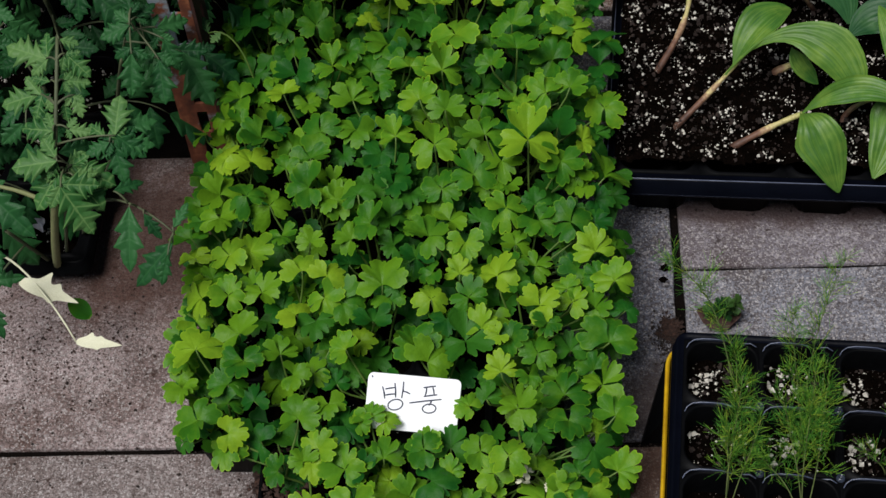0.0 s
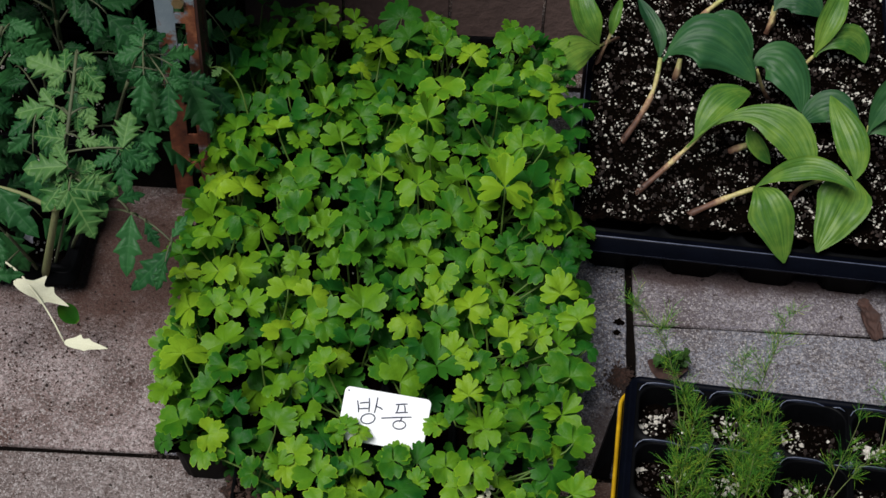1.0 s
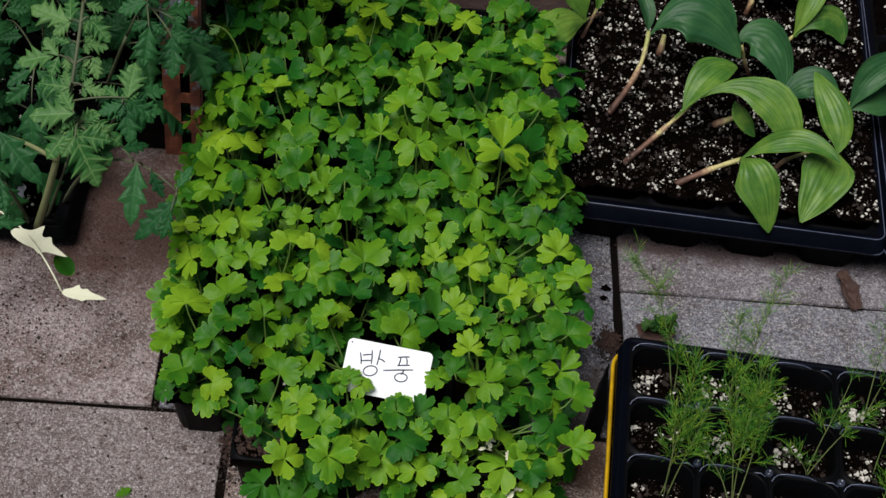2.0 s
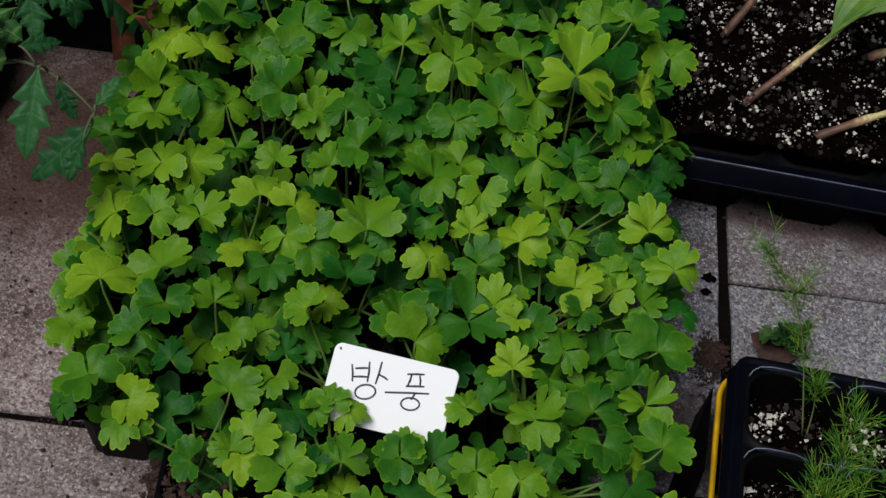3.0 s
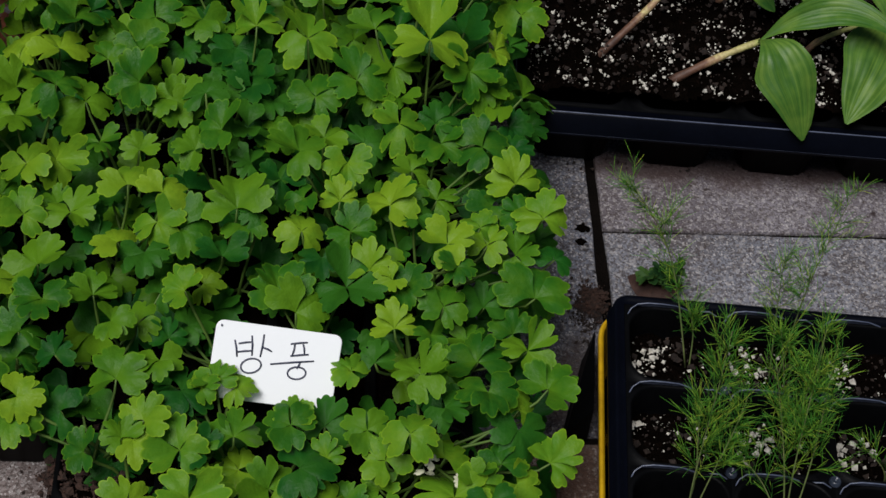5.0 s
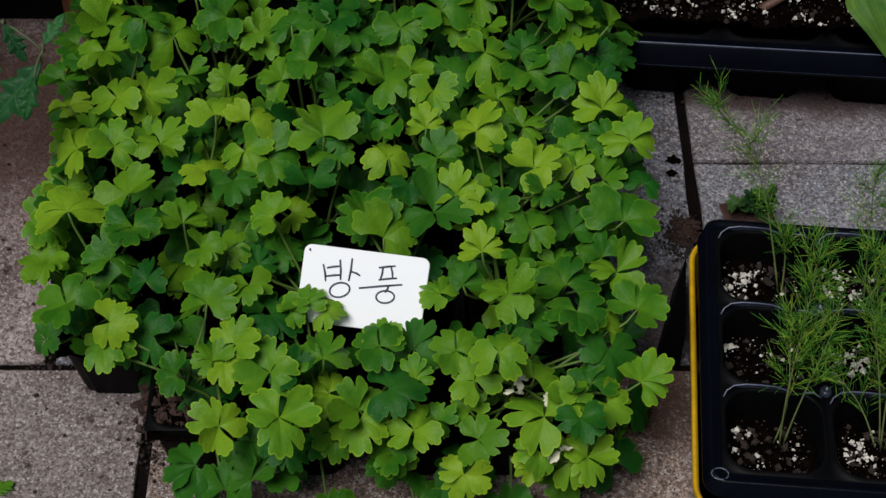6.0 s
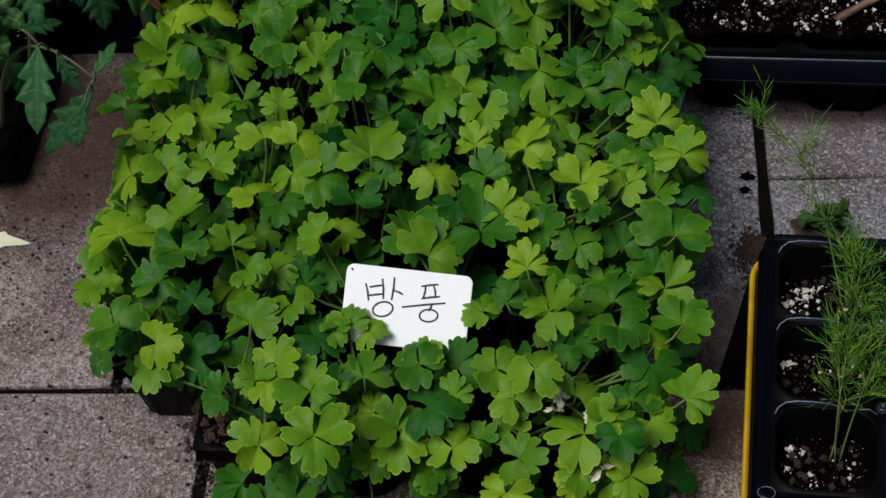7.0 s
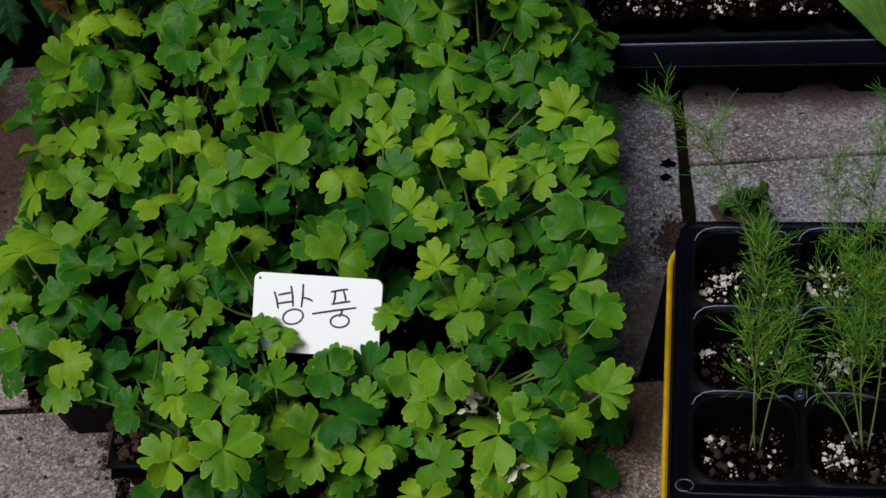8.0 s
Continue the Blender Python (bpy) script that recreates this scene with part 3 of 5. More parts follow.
# the two handwritten syllables, as pen strokes on the plate
PEN = {
    "corner_dot": ((2.3, -2.4), (2.9, -3.4)),
    "left_bar": ((10.3, -9.3), (12.6, -17.8)),
    "right_bar": ((18.5, -6.0), (20.0, -16.3)),
    "rung": ((12.4, -11.0), (18.6, -9.4)),
    "low_rung": ((12.6, -15.3), (19.7, -13.8)),
    "tall_bar": ((24.5, -4.6), (24.2, -16.4)),
    "tick": ((25.0, -11.4), (29.6, -12.9)),
    "top_line": ((38.5, -7.7), (46.9, -5.8)),
    "inner_left": ((40.7, -7.7), (40.2, -13.2)),
    "inner_right": ((44.8, -6.9), (46.2, -11.9)),
    "bottom_line": ((39.2, -13.9), (48.4, -11.9)),
    "long_line": ((29.8, -19.4), (51.6, -14.9)),
    "short_bar": ((44.8, -16.4), (43.5, -20.0)),
}
for stroke, (a, b) in PEN.items():
    mid = ((a[0] + b[0]) / 2 + 0.25, (a[1] + b[1]) / 2 + 0.2)
    path = [(x / 1000, y / 1000, 0.0001) for x, y in (a, mid, b)]
    part("pen_stroke", Shape().tube(path, [0.00046, 0.00056, 0.00042], 6).mesh("pen_stroke", INK), name_tag)
for cx, cy, rx, ry, lean in ((20.3, -21.5, 5.2, 3.7, 0.35), (43.8, -22.2, 4.7, 3.2, 0.15)):
    path = []
    for i in range(19):
        g = radians(95 + 385 * i / 18)
        x, y = rx * math.cos(g), ry * math.sin(g)
        path.append(((cx + x * math.cos(lean) - y * math.sin(lean)) / 1000, (cy + x * math.sin(lean) + y * math.cos(lean)) / 1000, 0.0001))
    part("pen_ring", Shape().tube(path, [0.00048] * 19, 6).mesh("pen_ring", INK), name_tag)


# ---- herb seedlings ----
def herb_leaf(seed, material, side):
    """A leaf of three broad, fan-shaped leaflets with lobed and scalloped ends, joined at the hub; span 1, terminal leaflet along +y."""
    r, s = random.Random(seed), Shape()
    for turn, grow, lobes in ((0, 1.0, 3), (side + r.uniform(-7, 7), r.uniform(0.88, 1.02), 2), (-side + r.uniform(-7, 7), r.uniform(0.88, 1.02), 2)):
        long = 0.56 * grow * r.uniform(0.94, 1.06)
        half = radians(r.uniform(46, 54))
        if lobes == 3:
            cuts = [(r.uniform(-0.44, -0.30), r.uniform(0.28, 0.50)), (r.uniform(0.30, 0.44), r.uniform(0.28, 0.50))]
        else:
            cuts = [(r.uniform(-0.20, 0.24), r.uniform(0.30, 0.52))]
        teeth, phase, skew = r.choice((5, 6, 6, 7)), r.uniform(0, 1), r.uniform(-0.14, 0.14)
        rise, droop, tip = r.uniform(-0.15, 1.00), r.uniform(0.35, 1.50), r.uniform(-0.46, 0.46)
        fold, cup, wave = r.uniform(0.00, 0.40), r.uniform(-0.90, 0.75), r.uniform(0.015, 0.05)
        g = radians(turn)

        def point(u, v):
            w = 2 * v - 1
            reach = (1 - 0.50 * abs(w) ** 2.6) * (1 + skew * w)
            for at, deep in cuts:
                reach -= deep * math.exp(-(abs(w - at) / 0.068) ** 1.05)
            reach -= 0.135 * (1 - abs(w) ** 1.8) * (1 - abs(math.sin(math.pi * (teeth * v + phase))) ** 0.75)
            k = u * (0.82 + 0.18 * u)
            a = half * w * (0.70 + 0.60 * u - 0.20 * u * u)
            x, y = long * k * reach * math.sin(a) * 1.14, long * k * reach * math.cos(a)
            q = k * reach
            z = long * (fold * abs(w) * q * (1 - 0.7 * q) + cup * (x / long) ** 2 + tip * x / long + rise * q - droop * 0.5 * q * q + wave * math.sin(9 * w + 6 * phase) * q * q)
            return x * math.cos(g) - y * math.sin(g), x * math.sin(g) + y * math.cos(g), z

        s.grid(point, 7, 52)
    return s.mesh("herb_leaf", material)


BLEACHED = herb_leaf(77, PALE, 92)
HERB_TONES = (HERB_DARK, HERB, HERB_YOUNG)
HERB_SIDES = (74, 92, 112)
herb_kinds = [[[herb_leaf(1000 + 100 * i + 10 * j + k, tone, side) for k in range(6)] for j, side in enumerate(HERB_SIDES)] for i, tone in enumerate(HERB_TONES)]


def inside_herb(x, y):
    """How far a place lies inside the outline of the herbs' canopy, in metres."""
    left, right_edge = -0.146 + 0.10 * max(0, y - 0.26), 0.180 - 0.05 * max(0, y - 0.30)
    if y < -0.04:
        right_edge = 0.170 if y > -0.076 else 0.145
    front = -0.104 if x > -0.058 else -0.040 - 0.2 * (x + 0.10)
    return min(x - left, right_edge - x, y - front, 0.425 - y)


def herb_height(x, y, uneven=0.008):
    d = inside_herb(x, y)
    return 0.0964 - 0.0535 * x + 0.207 * y - 0.279 * y * y - 0.024 * math.exp(-max(d, 0) / 0.022) + uneven * noise.noise((x * 22, y * 22, 5.0))


# leaf hubs by tone and spread: x, y, height and span in millimetres, turn in degrees
GROWN_HALF_FRONT = (
    (115, -89, 50, 22, 164), (0, -84, 87, 21, -93), (28, -83, 76, 30, -176), (15, -83, 60, 22, -175), (28, -78, 78, 29, 36), (66, -76, 66, 19, -57),
    (151, -71, 74, 25, -117), (83, -69, 65, 22, 26), (143, -64, 81, 26, 7), (12, -57, 63, 25, 87), (-64, -56, 76, 21, 86), (-45, -55, 87, 22, 38),
    (40, -42, 90, 20, 4), (-49, -28, 99, 31, 4), (-68, -27, 69, 16, 8), (168, -26, 93, 30, -36), (-28, -19, 103, 23, -173), (-101, -9, 90, 22, 10),
    (134, -2, 83, 34, 7),
)
GROWN_HALF_MIDDLE = (
    (-100, 0, 100, 29, 10), (-54, 4, 105, 23, -94), (109, 8, 93, 19, -157), (-139, 11, 85, 28, -94), (-94, 37, 109, 31, 23), (123, 40, 110, 22, 180),
    (10, 65, 112, 25, -119), (157, 65, 91, 25, -95), (42, 84, 113, 22, 113), (160, 84, 103, 22, 113), (115, 100, 96, 24, -54), (146, 100, 93, 24, 99),
    (-46, 102, 128, 22, 7), (-17, 106, 125, 23, 71), (-69, 115, 120, 21, -172), (-3, 115, 132, 27, 77), (101, 115, 103, 24, 1), (-139, 126, 105, 24, 52),
    (-115, 129, 125, 28, -170),
)
GROWN_HALF_BACK = (
    (118, 137, 103, 26, -133), (-29, 145, 120, 28, 91), (-35, 146, 124, 25, 170), (-50, 151, 131, 31, 96), (-117, 152, 124, 32, 51), (80, 168, 112, 24, 167),
    (-69, 172, 128, 21, 6), (154, 176, 96, 27, 84), (91, 181, 120, 30, -172), (135, 181, 118, 31, -174), (143, 182, 105, 29, -180), (-52, 185, 124, 28, 6),
    (80, 188, 142, 33, 2), (-89, 198, 134, 32, 56), (50, 210, 146, 30, 3), (-19, 212, 124, 29, -175), (143, 244, 130, 30, -21), (-110, 245, 127, 30, 94),
    (-4, 258, 124, 27, -154),
)
GROWN_HALF_FAR = (
    (83, 265, 135, 27, 2), (-11, 273, 123, 29, 4), (-29, 284, 134, 27, -86), (130, 292, 110, 35, 66), (2, 297, 128, 35, -176), (-78, 308, 138, 27, 94),
    (133, 311, 126, 26, 1), (-82, 340, 139, 26, 27), (-44, 345, 137, 25, 94), (-18, 359, 136, 25, -176), (-23, 377, 136, 22, -86), (-49, 379, 138, 24, 5),
)
GROWN_FAN = (
    (131, -76, 80, 25, -36), (168, -61, 78, 31, -47), (10, -53, 86, 32, 1), (-34, -49, 94, 28, -30), (39, 17, 98, 33, -37), (-65, 24, 101, 26, 15),
    (30, 28, 99, 33, 18), (166, 37, 89, 38, -13), (-22, 58, 115, 32, -81), (7, 68, 121, 36, 8), (167, 179, 100, 42, -56), (-24, 247, 119, 33, 5),
    (103, 284, 132, 33, 1), (99, 309, 134, 30, 1),
)
GROWN_OPEN_FRONT = (
    (44, -90, 56, 26, -176), (45, -89, 56, 26, 166), (87, -86, 64, 27, -93), (96, -65, 108, 28, -15), (-16, -61, 86, 32, 6), (38, -51, 94, 29, 63),
    (76, -50, 89, 27, 63), (136, -35, 102, 32, 179), (-119, -28, 99, 35, -169), (102, -26, 104, 30, -56), (160, 3, 87, 30, -40), (-88, 11, 113, 28, -171),
    (116, 23, 98, 28, -15), (97, 33, 103, 26, -95), (67, 65, 108, 26, 9), (-80, 69, 114, 27, -26), (39, 110, 122, 33, 78), (-92, 132, 146, 27, 28),
    (-77, 133, 133, 32, 21),
)
GROWN_OPEN_MIDDLE = (
    (141, 133, 105, 34, 32), (47, 159, 116, 31, -11), (70, 167, 122, 34, 15), (-45, 206, 130, 36, 56), (-54, 308, 141, 31, 5), (56, 345, 141, 28, 3),
    (113, 360, 138, 30, 8),
)
DARK_HALF_FRONT = (
    (-9, -86, 57, 23, -150), (136, -86, 82, 25, -165), (43, -71, 86, 32, -94), (-5, -59, 82, 23, 54), (152, -48, 88, 31, 178), (55, -41, 79, 28, 3),
    (115, -38, 92, 24, -129), (-77, -35, 81, 25, 64), (-17, -31, 94, 29, -117), (-81, -11, 96, 21, 9), (80, -11, 93, 21, 2), (-26, 9, 85, 21, 6),
    (-17, 20, 82, 23, -94), (139, 35, 83, 26, -1), (-40, 46, 110, 27, -173), (0, 46, 108, 27, 5), (52, 48, 106, 23, -177), (178, 62, 92, 20, -25),
    (18, 69, 118, 22, 50),
)
DARK_HALF_MIDDLE = (
    (102, 76, 110, 22, -132), (29, 99, 111, 25, -176), (10, 132, 117, 26, -96), (75, 140, 99, 26, -53), (159, 140, 95, 23, -96), (-13, 141, 134, 24, 5),
    (115, 149, 107, 23, 0), (23, 158, 113, 26, 169), (160, 168, 87, 25, -96), (12, 180, 111, 28, 4), (1, 192, 121, 30, 170), (133, 214, 118, 34, 1),
    (-68, 266, 129, 31, 172), (167, 296, 98, 32, -86), (168, 303, 118, 34, -48), (31, 309, 140, 27, 169), (-109, 321, 128, 30, 55), (25, 356, 137, 31, 3),
    (-85, 388, 127, 26, 6),
)
DARK_HALF_BACK = (
    (16, 401, 122, 36, 4),
)
DARK_OPEN = (
    (65, 33, 100, 37, -119), (11, 163, 119, 26, -169),
)
YOUNG_HALF_FRONT = (
    (80, -98, 51, 25, 165), (117, -93, 63, 23, 180), (133, -89, 50, 27, -89), (-39, -56, 87, 25, -173), (-101, -41, 82, 27, -170), (-97, -36, 94, 24, -94),
    (153, -35, 87, 23, -18), (-7, -30, 95, 18, -55), (10, -26, 91, 19, -94), (68, -17, 94, 21, 52), (-123, 22, 112, 36, 24), (-18, 23, 107, 25, 52),
    (89, 32, 108, 18, 113), (-10, 42, 90, 20, -95), (-34, 60, 118, 27, -160), (-123, 65, 114, 31, 73), (137, 74, 103, 20, -16), (171, 76, 109, 30, -2),
    (88, 79, 114, 32, -31),
)
YOUNG_HALF_MIDDLE = (
    (65, 108, 116, 28, -178), (-136, 113, 99, 24, 10), (-97, 182, 126, 32, 29), (-116, 189, 122, 27, 94), (151, 204, 113, 21, -86), (30, 226, 141, 32, 3),
    (107, 234, 121, 22, 1), (125, 240, 129, 30, 54), (-76, 244, 132, 24, 28), (21, 267, 134, 29, 4), (145, 309, 124, 34, -21), (-13, 314, 136, 19, 4),
    (39, 324, 142, 28, -18), (134, 332, 130, 28, 167), (79, 336, 140, 26, 2), (2, 346, 135, 31, 4),
)
YOUNG_FAN = (
    (56, -64, 84, 21, 3), (115, -60, 80, 25, -8), (0, -25, 95, 21, 5), (90, 9, 96, 26, 9), (77, 38, 108, 28, -6), (-54, 49, 114, 27, 62),
    (-31, 69, 131, 25, -17), (-50, 77, 128, 28, 21), (61, 82, 113, 23, 9), (-91, 103, 118, 29, -88), (158, 106, 104, 33, 20), (13, 192, 138, 28, 4),
    (46, 257, 139, 33, -11),
)
YOUNG_OPEN = (
    (-9, -97, 98, 34, -174), (141, -93, 59, 26, 179), (-40, -88, 78, 29, 56), (55, -87, 74, 27, -14), (119, -82, 78, 35, 53), (85, -64, 83, 26, 34),
    (118, 53, 113, 28, -54), (41, 62, 111, 26, 3), (141, 66, 98, 23, -24), (-104, 67, 114, 27, -6), (-106, 100, 118, 29, -20), (94, 140, 115, 29, -179),
    (42, 184, 137, 37, 3), (111, 186, 137, 44, 1), (169, 239, 111, 33, -15), (-39, 268, 136, 31, 27), (56, 288, 146, 41, -27),
)

r = random.Random(21)
leaves = []      # x, y, z, span, turn, lean, lean's direction, mesh


def add_leaf(x, y, z, span, turn, tilt, tone, spread=None):
    edge = math.exp(-max(inside_herb(x, y), 0) / 0.02)
    out = math.atan2(y - 0.13, x - 0.015)
    kinds = herb_kinds[tone][r.choice((0, 1, 1, 2)) if spread is None else spread]
    leaves.append((x, y, z, span, turn, tilt * (0.25 + 0.75 * r.random()) + 14 * edge, out if r.random() < edge else r.uniform(-2.6, -0.6), r.choice(kinds)))


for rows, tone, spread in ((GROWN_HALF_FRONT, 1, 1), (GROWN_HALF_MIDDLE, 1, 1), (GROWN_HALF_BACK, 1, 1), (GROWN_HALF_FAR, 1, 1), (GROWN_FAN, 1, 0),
                           (GROWN_OPEN_FRONT, 1, 2), (GROWN_OPEN_MIDDLE, 1, 2), (DARK_HALF_FRONT, 0, 1), (DARK_HALF_MIDDLE, 0, 1), (DARK_HALF_BACK, 0, 1),
                           (DARK_OPEN, 0, 2), (YOUNG_HALF_FRONT, 2, 1), (YOUNG_HALF_MIDDLE, 2, 1), (YOUNG_FAN, 2, 0), (YOUNG_OPEN, 2, 2)):
    for x, y, z, span, turn in rows:
        pale = tone == 1 and y < -35 and r.random() < 0.5          # lighter green on half the front leaves imitates the open sky there
        add_leaf(x / 1000, y / 1000, z / 1000, span / 970, turn, 24, 2 if pale else tone, spread)
placed = [(row[0], row[1]) for row in leaves]


def on_label(x, y):
    return -0.016 < x < 0.078 and -0.036 < y < 0.018


def scatter(count, apart, size, drop, sink, tilt, spill, near):
    """Leaves strewn so that none lies closer to another of its layer than apart, nor over those that stand out."""
    mine = []
    for _ in range(count * 40):
        if len(mine) >= count:
            break
        x, y = r.uniform(-0.16, 0.19), r.uniform(-0.13, 0.45)
        if inside_herb(x, y) < spill or on_label(x, y) or any((x - a) ** 2 + (y - b) ** 2 < apart * apart for a, b in mine):
            continue
        if any((x - a) ** 2 + (y - b) ** 2 < near * near for a, b in placed):
            continue
        mine.append((x, y))
        # fill leaves, the lower layer most, lean to dark green as painted-in shade
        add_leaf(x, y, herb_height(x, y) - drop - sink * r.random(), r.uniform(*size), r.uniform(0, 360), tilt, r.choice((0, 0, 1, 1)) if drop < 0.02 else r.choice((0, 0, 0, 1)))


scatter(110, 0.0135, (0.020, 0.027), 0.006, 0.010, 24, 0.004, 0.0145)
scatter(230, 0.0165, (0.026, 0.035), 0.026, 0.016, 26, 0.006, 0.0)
for i in range(30):                                # the dense left edge
    y = -0.012 + 0.0135 * i
    add_leaf(-0.131 + 0.06 * max(0, y - 0.20) + r.uniform(-0.008, 0.006), y, 0.082 + r.uniform(-0.012, 0.014), r.uniform(0.022, 0.029), r.uniform(0, 360), 16, r.choice((0, 1, 1, 2)))
seedlings = {}
for x, y, z, width, turn, lean, way, mesh in leaves:
    cell = min(herb_cells, key=lambda c: (c[0] - x) ** 2 + (c[1] - y) ** 2)
    if cell not in seedlings:
        seedlings[cell] = thing("herb_seedling", Matrix.Translation((*cell, HERB_H - 0.004)), "green herb seedling with three-part toothed leaves", "seedling", "herb seedlings in the tray")
    plant = seedlings[cell]
    base = plant.matrix_basis.translation
    spin = Matrix.Rotation(way, 4, "Z") @ Matrix.Rotation(radians(lean), 4, "Y") @ Matrix.Rotation(radians(turn) - way, 4, "Z")
    at = Vector((x, y, z)) - base
    part("leaf", mesh, plant, Matrix.Translation(at) @ spin @ Matrix.Scale(width, 4))
    foot = Vector((r.uniform(-0.008, 0.008), r.uniform(-0.008, 0.008), 0))
    under = at - Vector((0, 0, 0.0004))
    back = spin @ Vector((0, -1, 0))               # the stalk joins from the side away from the terminal leaflet
    path = bezier(foot, foot + Vector((0, 0, 0.5 * at.z)), under + Vector((0.004 * back.x, 0.004 * back.y, -0.014)), under, 6)
    part("leaf_stalk", Shape().tube(path, [0.0010, 0.0009, 0.0009, 0.0008, 0.0008, 0.0007, 0.0005], 5).mesh("leaf_stalk", STALK), plant)


for x, y, z, span, turn in ((0.1075, -0.0640, 0.084, 0.011, 60), (0.1050, -0.0700, 0.082, 0.009, 150), (0.1225, -0.0735, 0.080, 0.008, 20), (0.1275, -0.0930, 0.064, 0.012, 200)):
    cell = min(herb_cells, key=lambda c: (c[0] - x) ** 2 + (c[1] - y) ** 2)
    scrap = BLEACHED.copy()
    part("bleached_leaf_tip", scrap, seedlings[cell], Matrix.Translation(Vector((x, y, z)) - seedlings[cell].matrix_basis.translation) @ pose(0, 0, 0, 20, -14, turn) @ Matrix.Scale(span, 4), "bleached whitish leaf tip")


# ---- broad-leaved bulbs ----
def blade(spine, width, up, fold=0.25, twist=0.0, peak=0.45, curl=0.0, material=BROAD):
    """A broad leaf along a spine: narrow foot, wide middle, pointed tip, folded along the middle."""
    s, pts = Shape(), [Vector(p) for p in spine]
    n = 16
    line = bezier(*pts, n) if len(pts) == 4 else pts
    r = random.Random(int(1e5 * abs(pts[0].x + pts[-1].y)))
    wave, phase, uneven = r.uniform(0.08, 0.16), r.uniform(0, 6), r.uniform(0, 50)

    def point(u, v):
        i = u * n
        k = min(int(i), n - 1)
        p = line[k].lerp(line[k + 1], i - k)
        way = (line[min(k + 2, n)] - line[max(k - 1, 0)]).normalized()
        side = way.cross(Vector(up)).normalized()
        side = Matrix.Rotation(twist * u, 3, way) @ side
        top = side.cross(way)
        a = u ** (math.log(0.5) / math.log(peak))
        half = 0.5 * width * max(0.05, math.sin(math.pi * a) ** (1.25 if a < 0.5 else 0.72))
        w = 2 * v - 1
        half *= 1 + 0.22 * noise.noise((3.2 * u + uneven, 4.0 * (w > 0), 0.5)) * min(1, 4 * u) * min(1, 6 * (1 - u))
        lift = fold * abs(w) ** 1.3 * half - curl * half * w * w + wave * half * math.sin(9 * u + phase + 1.7 * (w > 0)) * w * w + 0.10 * half * noise.noise((6 * u + uneven, 2 * w, 7.0)) * min(1, 5 * u)
        lift += 0.012 * half * math.cos(2 * math.pi * 7 * v) * min(1, 3 * u)
        return p + side * (w * half) + top * lift

    s.grid(point, n, 36)
    return s.mesh("blade", material)


def sheath(path, thick):
    pts = [Vector(p) for p in path]
    line = bezier(pts[0], pts[0].lerp(pts[1], 0.8), pts[1], pts[2], 9) if len(pts) == 3 else bezier(*pts, 9)
    return Shape().tube(line, [thick * (0.88 + 0.30 * noise.noise((i * 0.9, thick * 900, pts[0].x * 70)) - 0.36 * i / 9) for i in range(10)], 8).mesh("sheath", SHEATH)


def bulb_plant(label, stalk, thick, blades):
    base = Vector(stalk[0])
    plant = thing("bulb_plant", Matrix.Translation(base), label, "plant", "broad-leaved plants in the tray")
    away = lambda pts: [Vector(p) - base for p in pts]  # noqa: E731
    part("sheath", sheath(away(stalk), thick), plant, None, "pinkish brown papery stalk")
    for spine, width, up, fold, twist, peak, curl in blades:
        part("blade", blade(away(spine), width, up, fold, twist, peak, curl, BROAD_DARK if "dark" in label or twist < 0 else BROAD), plant)
    return plant


FACE = (0.0, -0.55, 0.83)
bulb_plant("arching broad pale green leaf on a pinkish stalk", ((0.2225, 0.2585, 0.0590), (0.2583, 0.2795, 0.0885), (0.2798, 0.2915, 0.1110)), 0.0031, (
    (((0.2600, 0.2800, 0.0910), (0.3000, 0.3030, 0.1520), (0.3521, 0.2870, 0.1440), (0.3650, 0.2500, 0.1000)), 0.035, (0.1, -0.5, 0.86), 0.15, 0.15, 0.70, 0.20),
    (((0.2700, 0.2850, 0.1010), (0.2806, 0.2990, 0.1250), (0.2970, 0.3120, 0.1360), (0.3170, 0.3260, 0.1240)), 0.030, (-0.3, -0.3, 0.9), 0.3, 0.0, 0.5, 0.0),
    (((0.3174, 0.3024, 0.1050), (0.3179, 0.2968, 0.1000), (0.3268, 0.2900, 0.0900), (0.3385, 0.2856, 0.0800)), 0.016, FACE, 0.2, 0.0, 0.5, 0.0)))
bulb_plant("dark green broad leaves on a tall brown stalk", ((0.2110, 0.3165, 0.0590), (0.2400, 0.3415, 0.0990), (0.2423, 0.3640, 0.1240)), 0.0034, (
    (((0.2410, 0.3620, 0.1220), (0.2434, 0.3728, 0.1370), (0.2297, 0.3872, 0.1470), (0.2213, 0.4084, 0.1520)), 0.018, (0.4, -0.5, 0.76), 0.5, 0.0, 0.5, 0.0),
    (((0.2443, 0.3620, 0.1220), (0.2621, 0.3746, 0.1520), (0.2955, 0.3721, 0.1520), (0.3253, 0.3518, 0.1120)), 0.047, FACE, 0.15, 0.0, 0.55, 0.35),
    (((0.2827, 0.4144, 0.1050), (0.2935, 0.4281, 0.1250), (0.3122, 0.4198, 0.1200), (0.3286, 0.4027, 0.0950)), 0.030, FACE, 0.15, 0.0, 0.55, 0.3)))
bulb_plant("broad dark leaf arching over its neighbours", ((0.3493, 0.3858, 0.0590), (0.3368, 0.3752, 0.0850), (0.3282, 0.3685, 0.1120)), 0.0024, (
    (((0.3237, 0.3695, 0.1120), (0.3346, 0.3850, 0.1320), (0.3681, 0.3615, 0.1220), (0.3669, 0.3386, 0.0920)), 0.038, (0.2, -0.5, 0.84), 0.15, 0.0, 0.50, 0.3),))
